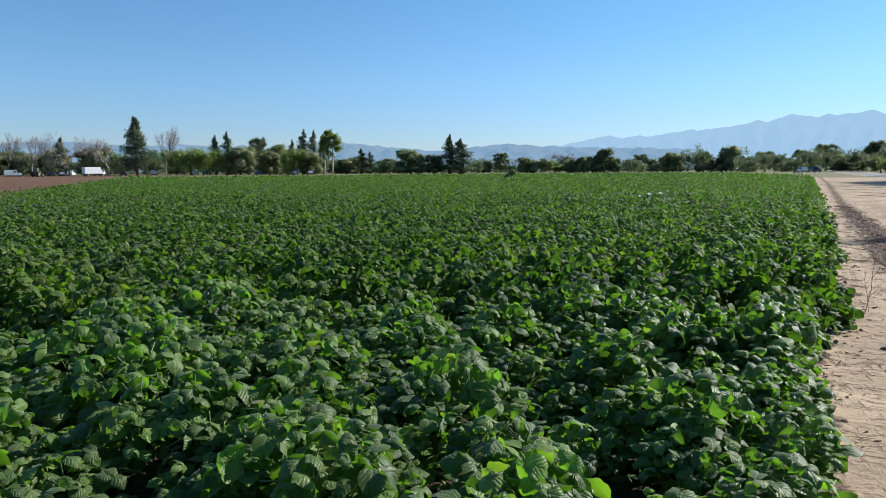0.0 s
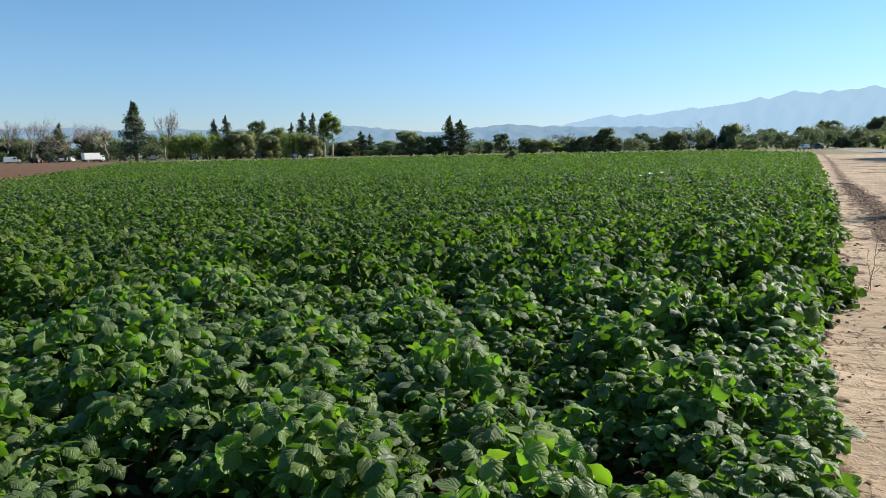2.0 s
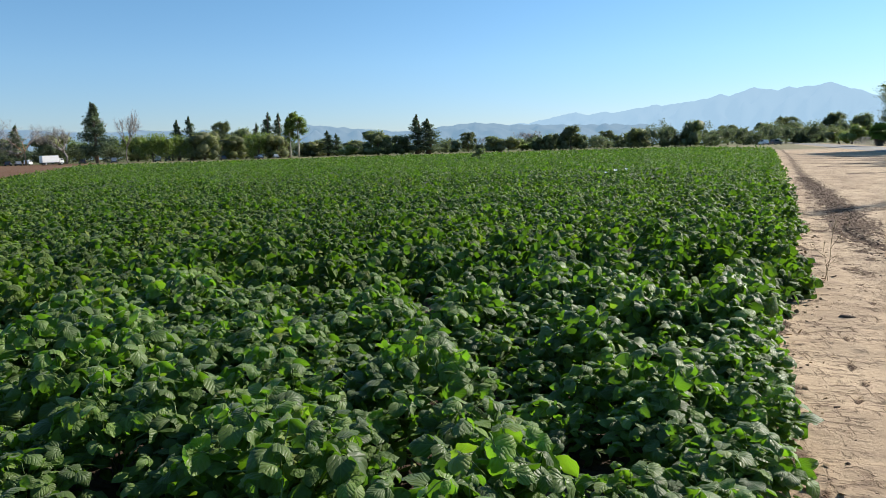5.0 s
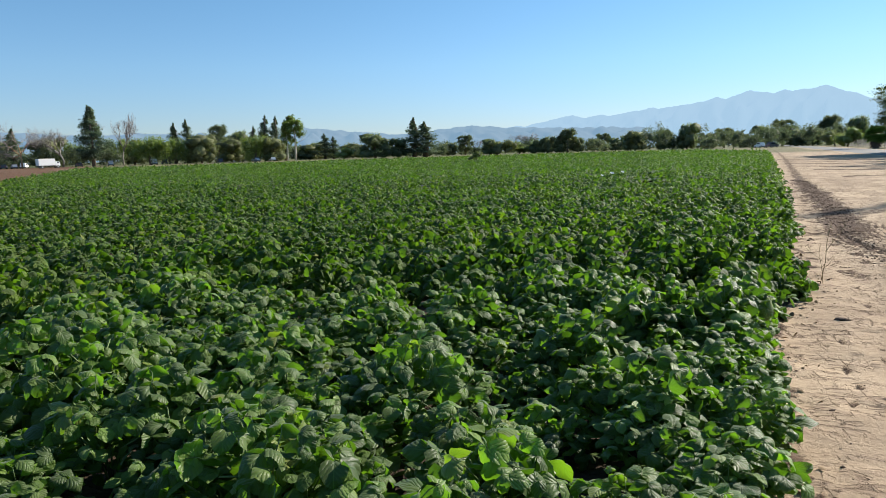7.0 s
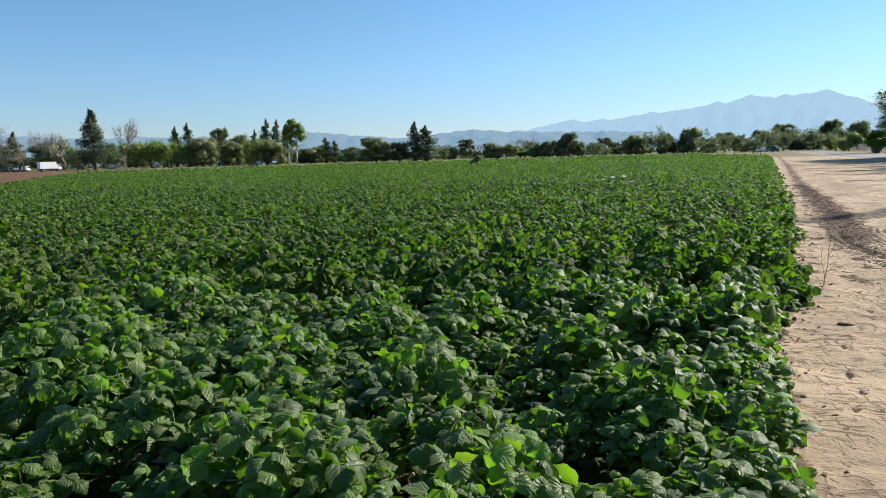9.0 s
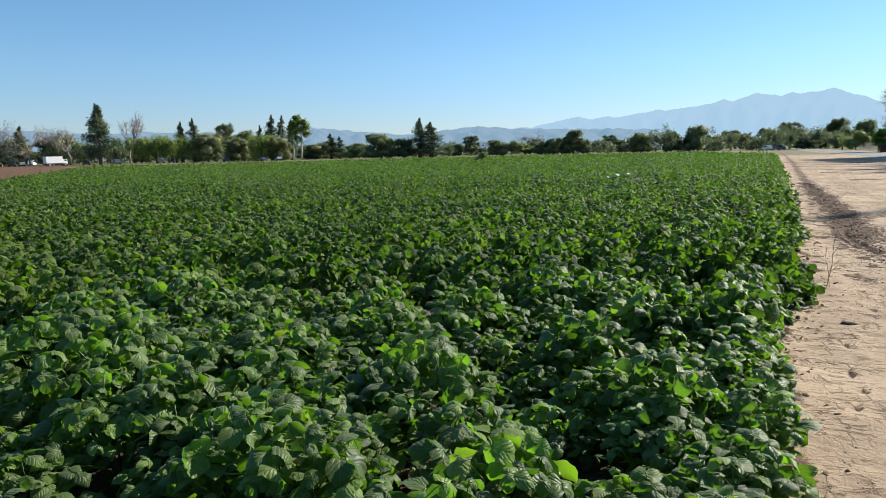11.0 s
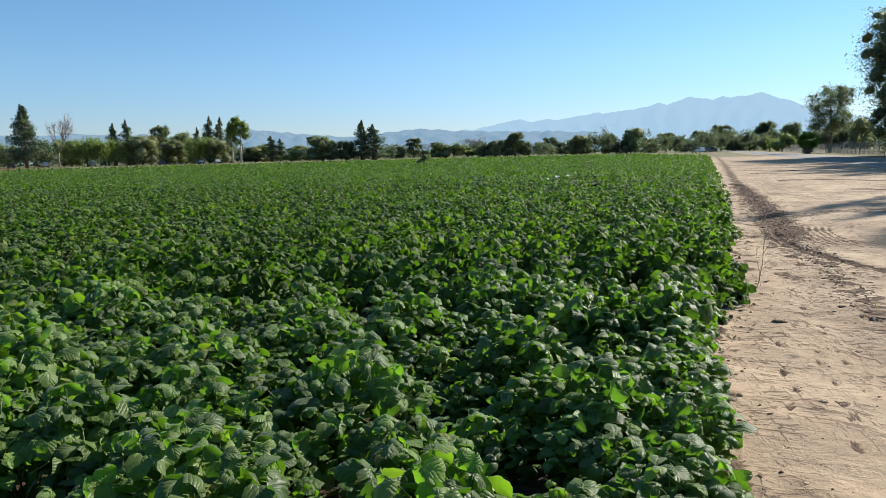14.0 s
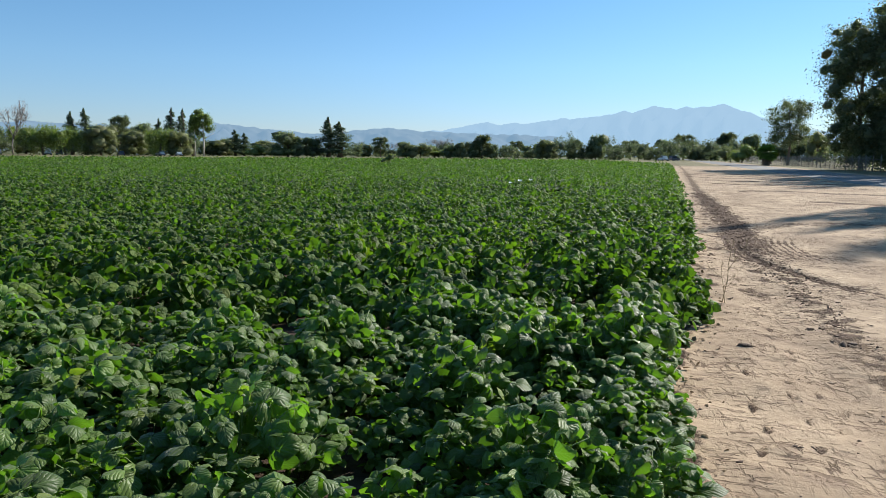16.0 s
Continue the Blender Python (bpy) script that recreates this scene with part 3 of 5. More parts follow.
# ---- the bean field ----
def leaflet(s, turn, fold, droop, curl, width, size, r, roll=0.0):
    """An ovate, pointed bean leaflet added to a soup: its base at the origin, its halves curled down from the rib, its tip hanging."""
    half = np.array([0.0, 0.27, 0.44, 0.50, 0.45, 0.31, 0.13, 0.0]) * width
    along = np.array([0.0, 0.05, 0.17, 0.35, 0.55, 0.75, 0.91, 1.0])
    across = np.array([-1, -0.5, 0, 0.5, 1])
    v, uv = [], []
    pitch, y, z = 0.25 - 0.3 * droop, 0.04, 0.0
    for i, h in enumerate(half):
        if i:
            step = along[i] - along[i - 1]
            y, z = y + step * math.cos(pitch), z + step * math.sin(pitch)
            pitch -= droop * step * 1.7
        wave = 0.05 * math.sin(9.0 * along[i] + fold * 7)
        for c in across:
            up = fold * abs(c) * h + curl * c * c * h + (wave * c * abs(c) + r.normal(0, 0.032)) * (0 < i < 7)
            v.append((c * h * (1 - 0.25 * abs(curl) * abs(c)), y - up * math.sin(pitch) - (0.05 * abs(c) if i == 1 else 0), z + up * math.cos(pitch)))
            uv.append((0.5 + 0.5 * c * h / (0.5 * width), along[i]))
    m = Matrix.Rotation(turn, 3, "Z") @ Matrix.Rotation(roll, 3, "Y")
    s.add([tuple(m @ Vector(p) * size) for p in v], [[i * 5 + k, i * 5 + k + 1, i * 5 + k + 6, i * 5 + k + 5] for i in range(7) for k in range(4)], uv)


def bean_leaf(name, seed):
    """A compound leaf: three leaflets, the middle one on its own short stalk, at the top of a long petiole. One leaflet length is the unit."""
    r = np.random.default_rng(seed)
    s = Soup()
    tip = r.uniform(0.12, 0.3)
    for turn, size in ((0.0, 1.0), (r.uniform(1.0, 1.5), r.uniform(0.8, 0.95)), (-r.uniform(1.0, 1.5), r.uniform(0.8, 0.95))):
        leaflet(s, turn + r.normal(0, 0.1), r.uniform(-0.1, 0.3), r.uniform(0.35, 1.6), r.uniform(-0.8, 0.15), r.uniform(0.78, 0.95), size, r, r.normal(0, 0.45))
        if turn == 0.0:
            s.v[-1] = s.v[-1] + (0, tip, -0.03)
    tube(s, [(0, tip + 0.04, -0.03), (0, 0, 0), (r.normal(0, 0.08), -0.2, -0.3), (r.normal(0, 0.12), -0.35, -1.0)], [0.018, 0.022, 0.024, 0.026], 4, mat=1)
    return s.mesh(name, [M_LEAF, M_STEM], smooth=True, uvs=True)


LEAVES = [bean_leaf("leaf", 40 + i) for i in range(14)]


# plainer leaflets for the joined crop, (verts, quads)
L1 = ([(0, 0, 0), (-0.42, 0.3, -0.08), (0, 0.3, 0.06), (0.42, 0.3, -0.08), (-0.34, 0.65, -0.2), (0, 0.65, -0.06), (0.34, 0.65, -0.2), (0, 1, -0.34)],
      [(0, 2, 1, 1), (0, 3, 2, 2), (1, 2, 5, 4), (2, 3, 6, 5), (4, 5, 7, 7), (5, 6, 7, 7)])
L1T = [(0, 2, 1), (0, 3, 2), (1, 2, 5), (1, 5, 4), (2, 3, 6), (2, 6, 5), (4, 5, 7), (5, 6, 7)]
L2 = ([(0, 0, 0), (-0.44, 0.42, -0.14), (0, 0.45, 0.08), (0.44, 0.42, -0.14), (0, 1, -0.22)], [(0, 2, 1), (0, 3, 2), (1, 2, 4), (2, 3, 4)])
L3 = ([(0, 0, 0), (-0.48, 0.45, 0.05), (0.48, 0.5, -0.04), (0, 1, -0.2)], [(0, 2, 1), (1, 2, 3)])


def threefold(leaf, seed, tip=0.15):
    """Three plain leaflets drooping from one node."""
    r = np.random.default_rng(seed)
    v, f, n = [], [], 0
    for turn in (0.0, 1.25, -1.25):
        m = Matrix.Rotation(turn + r.normal(0, 0.15), 3, "Z") @ Matrix.Rotation(-r.uniform(0.1, 0.75), 3, "X") @ Matrix.Rotation(r.normal(0, 0.35), 3, "Y")
        q = r.uniform(0.85, 1.0)
        v += [tuple((m @ Vector(p)) * q + (Vector((0, tip, 0)) if turn == 0.0 else Vector())) for p in leaf[0]]
        f += [tuple(k + n for k in t) for t in leaf[1]]
        n = len(v)
    return v, f


def bean_plant(k):
    """A bean bush: stalks, a low mass of shaded leaves, and the leaflets of its crown one by one."""
    r = np.random.default_rng(100 + k)
    bush = thing("bean_plant", "leafy green bean plant in dense crop rows", "bean plant", "bean plants")
    s = Soup()
    for _ in range(6):
        a, q = r.uniform(0, 6.28), r.uniform(0.08, 0.24)
        top = (q * math.cos(a), q * math.sin(a), r.uniform(0.25, 0.40))
        tube(s, [(0, 0, -0.05), (0.35 * top[0], 0.35 * top[1], 0.5 * top[2]), top], [0.005, 0.004, 0.0022], 4)
    part("stem", s.mesh("stem", [M_STEM]), bush)
    n = 120
    rad = 0.22 * np.sqrt(r.uniform(0, 1, n))
    a = r.uniform(0, 6.28, n)
    at = np.stack([rad * np.cos(a), rad * np.sin(a), 0.06 + 0.32 * r.uniform(0, 1, n) ** 0.7], -1)
    s = Soup()
    s.copies(L1[0], L1T, placed(turns(n, 48, r), r.uniform(0.06, 0.095, n), at))
    part("lower_leaves", s.mesh("lower_leaves", [M_LEAF_LOW], smooth=True), bush)
    n = 30
    for i in range(n):
        q = 0.26 * math.sqrt((i + 0.5) / n)
        a = 2.4 * i + r.normal(0, 0.35)
        z = 0.50 - 0.8 * q * q / 0.26 - 0.15 * r.uniform(0, 1) ** 2 + (0.05 if r.uniform() < 0.15 else 0)
        leaf = part("leaf", LEAVES[int(r.integers(len(LEAVES)))], bush)
        out = a - math.pi / 2 + r.normal(0, 0.8)
        size = r.uniform(0.078, 0.128) * (0.65 if r.uniform() < 0.2 else 1)
        leaf.matrix_basis = Matrix.LocRotScale((q * math.cos(a), q * math.sin(a), z), Euler((-0.9 * q / 0.26 * r.uniform(0.2, 1.0) + r.normal(0, 0.5), r.normal(0, 0.55), out)), Vector((size, size, size)))
    return bush


NEAR = 6.6   # leaves stand singly out to here


def near_zone(x, y):
    return (np.hypot(x, y) < NEAR) & (y > 0.9 + 0.0 * x) & (np.degrees(np.arctan2(x, y)) > -66)


def bean_plants():
    protos = [bean_plant(k) for k in range(5)]
    spots = []
    r = np.random.default_rng(5)
    for gx in np.arange(-6.2, 0.8, 0.35):
        for gy in np.arange(0.8, 6.8, 0.35):
            x, y = gx + r.uniform(-0.11, 0.11), gy + r.uniform(-0.11, 0.11)
            ax, ay = np.array([x]), np.array([y])
            if near_zone(ax, ay)[0] and x < field_edge(ay)[0] - 0.1 and canopy(ax, ay)[0] > 0.2 and math.hypot(x - 0.2, y - 1.0) > 0.75:
                spots.append((x, y, min(1.08, float(canopy(ax, ay)[0]) / 0.48 * r.uniform(0.9, 1.1))))
    for y in np.arange(2.4, 6.6, 0.27):
        x = float(field_edge(np.array([y]))[0]) - r.uniform(0.13, 0.26)
        spots.append((x, y, r.uniform(0.42, 0.7)))
    spots += [(0.56, 8.3, 0.45), (0.74, 13.3, 0.4)]   # strays at the field's edge
    used = set()
    for i, (x, y, h) in enumerate(spots):
        k = i % 5
        w = min(1.1, 0.62 + 0.42 * h)
        tall_as = max(h, 0.66)
        m = Matrix.LocRotScale((x, y, 0.48 * (h - tall_as)), Euler((0, 0, r.uniform(0, 6.28))), Vector((w, w, tall_as)))
        if k not in used:
            used.add(k)
            protos[k].matrix_basis = m
        else:
            c = copy_thing(protos[k], Matrix.Identity(4))
            c.matrix_basis = m
    return spots


def bean_crop():
    """The rest of the field, where no plant can be told from the next: leaves over soil, farther off with a
    shade-coloured sheet between.
    """
    r = np.random.default_rng(9)
    s = Soup()

    def scatter(r0, r1, az0, az1, per_m2):
        area = 0.5 * radians(az1 - az0) * (r1**2 - r0**2)
        n = int(area * per_m2)
        d, a = np.sqrt(r.uniform(r0**2, r1**2, n)), np.radians(r.uniform(az0, az1, n))
        x, y = d * np.sin(a), d * np.cos(a)
        ok = in_field(x, y)
        return x[ok], y[ok]

    def rings(r0, r1, az0, az1, per_m2, tpl, size, depth, lean=32):
        x, y = scatter(r0, r1, az0, az1, per_m2)
        ok = ~near_zone(x, y) | (np.hypot(x - 0.2, y - 0.9) < 1.0) if r0 < NEAR else np.full(len(x), True)
        x, y = x[ok], y[ok]
        clump = np.clip(0.60 + 1.35 * wave2(x, y, 14, 0.5) + 0.6 * wave2(x, y, 15, 1.6), 0.04, 1.0)
        clump = np.where(canopy(x, y) < 0.185, 0.06 * clump, clump)
        ok = r.uniform(0, 1, len(x)) < clump
        x, y = x[ok], y[ok]
        h = canopy(x, y) * np.clip(0.6 + 0.45 * clump[ok], 0, 1.05)
        z = h * (1 - depth * r.uniform(0, 1, len(x)) ** 1.3) + 0.025 * r.normal(0, 1, len(x))
        z = np.maximum(z, 0.05)
        s.copies(tpl[0], tpl[1], placed(turns(len(x), lean, r), size * r.uniform(0.75, 1.25, len(x)), np.stack([x, y, z], -1)))
    T1 = [threefold((L1[0], L1T), 60 + k) for k in range(3)]
    T2 = [threefold(L2, 70 + k) for k in range(3)]
    for k in range(3):
        rings(NEAR - 0.3, 10, -66, 12, 140, T1[k], 0.096, 0.85, 38)
        rings(10, 18, -64, 8, 105, T2[k], 0.090, 0.9, 40)
        rings(18, 30, -63, 6, 58, T2[k], 0.092, 0.9, 42)
    rings(30, 60, -62, 5, 250, L3, 0.10, 1.0, 54)
    rings(60, 100, -62, 4, 70, L3, 0.16, 1.0, 54)
    rings(100, 190, -60, 3, 18, L3, 0.28, 0.9, 52)
    # beyond the sight lines, to the field's own bounds
    rings(0.3, 9, -180, -66, 420, L2, 0.11, 0.8, 42)
    rings(0.3, 1.4, -66, 10, 260, L2, 0.10, 0.9, 42)
    rings(9, 30, -180, -66, 45, L2, 0.18, 0.5)
    rings(30, 110, -95, -63, 8, L3, 0.32, 0.4)
    # sheet under the far canopy, its near-black green standing for shade between leaves
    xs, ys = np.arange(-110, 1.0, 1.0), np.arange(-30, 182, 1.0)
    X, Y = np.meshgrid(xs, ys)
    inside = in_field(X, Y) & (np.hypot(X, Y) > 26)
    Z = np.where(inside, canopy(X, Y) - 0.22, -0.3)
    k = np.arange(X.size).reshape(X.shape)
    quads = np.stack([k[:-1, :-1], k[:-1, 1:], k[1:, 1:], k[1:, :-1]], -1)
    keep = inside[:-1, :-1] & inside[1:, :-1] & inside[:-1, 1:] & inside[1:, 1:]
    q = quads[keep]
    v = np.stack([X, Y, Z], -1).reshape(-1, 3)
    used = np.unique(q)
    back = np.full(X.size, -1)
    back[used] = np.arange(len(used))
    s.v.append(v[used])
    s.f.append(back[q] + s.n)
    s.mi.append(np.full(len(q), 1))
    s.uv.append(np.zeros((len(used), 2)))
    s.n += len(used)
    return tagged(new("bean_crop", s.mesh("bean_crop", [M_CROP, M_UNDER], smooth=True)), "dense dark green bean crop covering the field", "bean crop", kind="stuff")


bean_crop()
bean_plants()


# ---- trees ----
QUAD = ([(-0.5, 0, 0), (0, -0.32, 0.06), (0.5, 0, 0), (0, 0.32, -0.05)], [(0, 1, 2), (0, 2, 3)])


def lump():
    """A coarse dented ball, for the dense inside of a crown."""
    bm = bmesh.new()
    bmesh.ops.create_icosphere(bm, subdivisions=1, radius=1)
    v = np.array([q.co[:] for q in bm.verts])
    f = np.array([[q.index for q in t.verts] for t in bm.faces])
    bm.free()
    return v, f


LUMP = lump()


def leaf_cloud(blobs, per, size, r, flat=1.0, hang=0.0, shell=0.55, clump=0.15, core=0.38, strand=0.0):
    """Leaf sprays in small clumps, crowded towards the outside of a set of blobs (x, y, z, rx, rz)."""
    s = Soup()
    for x, y, z, rx, rz in blobs:
        nc = max(6, per // 14)
        d = r.normal(0, 1, (nc, 3))
        d /= np.linalg.norm(d, axis=1)[:, None]
        rad = shell + (1 - shell) * r.uniform(0, 1, nc) ** 0.7
        rad = rad * r.uniform(0.72, 1.0, nc)
        c = d * rad[:, None] * np.array([rx, rx, rz]) + (x, y, z)
        pts = np.repeat(c, 14, 0) + np.clip(r.normal(0, 1, (nc * 14, 3)), -1.5, 1.5) * np.array([rx, rx, rz * flat]) * clump
        if strand:
            pts = np.repeat(c, 14, 0) + r.normal(0, 0.05 * rx, (nc * 14, 3))
            pts[:, 2] += strand * (0.15 - np.tile(np.arange(14) / 13.0, nc)) * np.repeat(r.uniform(0.4, 1.2, nc), 14)
        pts[:, 2] -= hang * np.abs(r.normal(0, 1, len(pts)))
        if core:
            v = LUMP[0] * (1 + 0.22 * r.normal(0, 1, (len(LUMP[0]), 1))) * np.array([rx, rx, rz]) * core + (x, y, z)
            s.copies(v, LUMP[1], np.eye(3, 4)[None])
        s.copies(QUAD[0], QUAD[1], placed(turns(len(pts), 55, r), size * r.uniform(0.6, 1.3, len(pts)), pts))
    return s


def limbs(s, base, top, n, reach, r, thick, low=0.3, rise=0.5, sides=5):
    """Limbs that leave a trunk and bend upwards."""
    base, top = Vector(base), Vector(top)
    for i in range(n):
        f = low + (0.95 - low) * (i + r.uniform(0, 0.8)) / n
        p = base.lerp(top, f)
        a = r.uniform(0, 6.28)
        q = reach * (1.15 - f) * r.uniform(0.7, 1.2)
        e = p + Vector((q * math.cos(a), q * math.sin(a), q * rise * r.uniform(0.6, 1.4)))
        mid = p.lerp(e, 0.5) + Vector((0, 0, -0.08 * q))
        tube(s, [p, mid, e], [thick * (1.1 - f) * 0.6, thick * (1.1 - f) * 0.4, 0.02], sides)


def tree(label, kind, height, spread, seed, leaf_size=0.5, dense=1.0, crown=None, bark=None, category="tree", low=0.3):
    """A tree with its foot at the origin: a tapered trunk with limbs, and a crown of leaf sprays."""
    r = np.random.default_rng(seed)
    ob = thing("tree", label, category, "trees round the field")
    s = Soup()
    H, R = height, spread / 2
    bend = [r.normal(0, 0.015 * H) for _ in range(4)]
    thick = {"gum": 0.013, "poplar": 0.009}.get(kind, 0.022) * H + 0.05
    if kind == "round":
        trunk_top = 0.6 * H
        n = 8
        blobs = [(0, 0, 0.66 * H, 0.62 * R, 0.30 * H)]
        for k in range(n):
            a = 6.28 * k / n + r.uniform(-0.3, 0.3)
            q = R * r.uniform(0.42, 0.62)
            blobs.append((q * math.cos(a), q * math.sin(a), H * r.uniform(0.3, 0.74), R * r.uniform(0.38, 0.52), H * r.uniform(0.18, 0.27)))
        for k in range(5):
            a = 1.26 * k + r.uniform(0, 1)
            blobs.append((0.5 * R * math.cos(a), 0.5 * R * math.sin(a), 0.18 * H, 0.45 * R, 0.17 * H))
        cloud = leaf_cloud(blobs, int(290 * dense), leaf_size, r, clump=0.13, core=0.72)
    elif kind == "shrub":
        trunk_top = 0.5 * H
        blobs = [(R * r.uniform(-0.5, 0.5), R * r.uniform(-0.5, 0.5), H * r.uniform(0.28, 0.7), R * r.uniform(0.4, 0.6), H * r.uniform(0.22, 0.32)) for _ in range(7)]
        cloud = leaf_cloud(blobs, int(340 * dense), leaf_size, r, clump=0.13, core=0.72)
    elif kind == "willow":
        trunk_top = 0.65 * H
        blobs = []
        for k in range(9):
            a, q = 6.28 * k / 9 + r.uniform(-0.3, 0.3), R * r.uniform(0.3, 0.7)
            blobs.append((q * math.cos(a), q * math.sin(a), H * r.uniform(0.45, 0.78), R * r.uniform(0.34, 0.46), H * r.uniform(0.18, 0.26)))
        cloud = leaf_cloud(blobs, int(540 * dense), leaf_size, r, strand=0.42 * H, core=0.45)
    elif kind == "pine":
        trunk_top = 0.97 * H
        blobs = []
        for k in range(16):
            f = 0.16 + 0.82 * k / 16
            w = 1.3 * R * min(1.0, 0.03 + 1.3 * (0.99 - f) ** 1.1, 0.1 + 2.4 * f) * r.uniform(0.65, 1.25)
            for _ in range(3):
                a = r.uniform(0, 6.28)
                blobs.append((0.55 * w * math.cos(a), 0.55 * w * math.sin(a), H * f, 0.62 * w, 0.065 * H))
        cloud = leaf_cloud(blobs, int(100 * dense), leaf_size, r, shell=0.3, clump=0.28, core=0.35)
    elif kind == "column":
        trunk_top = 0.95 * H
        blobs = []
        for k in range(13):
            f = 0.14 + 0.86 * k / 13
            w = R * (0.5 + 0.6 * math.sin(math.pi * min(1, 0.12 + f * 0.86))) * min(1.0, 0.08 + 2.0 * (1.0 - f)) * r.uniform(0.7, 1.15)
            a = r.uniform(0, 6.28)
            blobs.append((0.35 * w * math.cos(a), 0.35 * w * math.sin(a), H * f, 0.98 * w, 0.085 * H))
        cloud = leaf_cloud(blobs, int(230 * dense), leaf_size, r, shell=0.4, clump=0.2, core=0.4)
    elif kind == "gum":
        trunk_top = 0.88 * H
        blobs = []
        for k in range(int(26 * dense) + 14):
            f = r.uniform(low, 0.97)
            a, q = r.uniform(0, 6.28), R * (0.35 + 0.6 * math.sin(math.pi * (0.05 + 0.70 * f))) * math.sqrt(r.uniform(0.03, 0.85))
            blobs.append((q * math.cos(a), q * math.sin(a), H * f, R * r.uniform(0.2, 0.36), H * r.uniform(0.06, 0.11)))
        cloud = leaf_cloud(blobs, int(80 + 60 * dense), leaf_size, r, hang=0.02 * H, shell=0.25, clump=0.26, core=0.38 if dense > 4 else 0.25)
    elif kind == "poplar":
        trunk_top = 0.9 * H
        blobs = [(R * r.uniform(-0.5, 0.5), R * r.uniform(-0.5, 0.5), H * r.uniform(0.42, 0.96), R * r.uniform(0.22, 0.4), H * r.uniform(0.05, 0.1)) for _ in range(20)]
        cloud = leaf_cloud(blobs, int(110 * dense), leaf_size * 0.8, r, shell=0.3, clump=0.26, core=0.0)
    trunk = [(0, 0, -0.3), (bend[0], bend[1], trunk_top * 0.35), (bend[0] + bend[2], bend[1] + bend[3], trunk_top * 0.7), (bend[2], bend[3], trunk_top)]
    tube(s, trunk, [thick * 1.25, thick * 0.95, thick * 0.6, thick * 0.18], 8)
    limbs(s, trunk[1], trunk[3], 8, 0.75 * R, r, thick, 0.1, 0.55)
    part("trunk", s.mesh("trunk", [bark or M_BARK], smooth=True), ob)
    part("crown", cloud.mesh("crown", [crown or M_ROUND]), ob)
    return ob


def bare_tree(label, height, spread, seed, bark, fan=0.5, depth=4, bole=0.3, rise=0.22):
    """A leafless tree: forks that halve until they are twigs."""
    r = np.random.default_rng(seed)
    ob = thing("bare_tree", label, "tree", "trees round the field")
    s, twigs = Soup(), Soup()

    def grow(p, d, length, rad, level):
        mid = p + d * length * 0.5 + Vector(r.normal(0, 0.05 * length, 3))
        e = p + d * length + Vector(r.normal(0, 0.06 * length, 3))
        tube(s if level < 2 else twigs, [p, mid, e], [rad, rad * 0.82, rad * 0.6], 7 if level < 2 else 4)
        if level >= depth:
            return
        for _ in range(3 if level else 5):
            q = (d + Vector(r.normal(0, fan, 3)) + Vector((0, 0, rise))).normalized()
            grow(p.lerp(e, r.uniform(0.5, 1.0) if level else r.uniform(0.8, 1.0)), q, length * r.uniform(0.62, 0.9), rad * 0.6, level + 1)
    grow(Vector((0, 0, -0.2)), Vector((0.03, 0, 1)), height * bole, height * 0.018, 0)
    grown = max(float(v[:, 2].max()) for v in twigs.v)
    far = float(np.quantile(np.hypot(*np.concatenate([v[:, :2] for v in twigs.v]).T), 0.86))
    for v in s.v + twigs.v:
        v *= np.array([spread / 2 / far, spread / 2 / far, height / grown])
    part("trunk", s.mesh("trunk", [bark], smooth=True), ob)
    part("branchwork", twigs.mesh("branchwork", [M_TWIG], smooth=True), ob)
    return ob


def stand(ob, az, d, turn=0.0, h=1.0, w=1.0):
    x, y = polar(az, d)
    ob.matrix_basis = Matrix.LocRotScale((x, y, 0), Euler((0, 0, radians(turn))), Vector((w, w, h)))
    return ob


def again(ob, az, d, turn, h, w, label=""):
    x, y = polar(az, d)
    c = copy_thing(ob, Matrix.Identity(4))
    c.matrix_basis = Matrix.LocRotScale((x, y, 0), Euler((0, 0, radians(turn))), Vector((w, w, h)))
    if label:
        c["label"] = label
    return c


EYE = 1.47


def tall(el, d):
    return EYE + d * math.tan(radians(el))


# model trees, ten metres tall, then repeats at their own heights
round_a = tree("rounded dark green tree at the field's far edge", "round", 10, 10, 201, 0.40, 2.0)
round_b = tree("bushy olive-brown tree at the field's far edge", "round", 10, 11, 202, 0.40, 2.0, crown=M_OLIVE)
shrub_a = tree("low rounded green bush under the tall trees", "shrub", 10, 14, 203, 0.48, 1.8, crown=M_BRIGHT, category="bush")
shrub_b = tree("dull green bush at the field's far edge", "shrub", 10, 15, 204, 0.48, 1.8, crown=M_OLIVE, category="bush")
willow = tree("weeping light green pepper tree", "willow", 10, 12, 205, 0.34, 1.8, crown=M_BRIGHT)
pine_a = tree("tall dark conical pine tree", "pine", 10, 5.4, 206, 0.30, 2.0, crown=M_PINE)
col_a = tree("narrow dark columnar pine tree", "column", 10, 3.4, 207, 0.26, 1.5, crown=M_PINE)
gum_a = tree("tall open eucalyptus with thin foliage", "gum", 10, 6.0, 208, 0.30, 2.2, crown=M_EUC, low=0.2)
pop_a = tree("poplar with a bare white trunk and light green crown", "poplar", 10, 4.6, 209, 0.36, 2.6, crown=M_BRIGHT, bark=M_PALE)
bare_a = bare_tree("tall leafless grey tree with fanned branches", 10, 6, 210, M_TWIG, 0.42, 5, 0.34, 0.3)
bare_b = bare_tree("leafless old tree with an orange-tan trunk", 10, 10, 211, M_TAN, 0.55, 5, 0.40, 0.1)

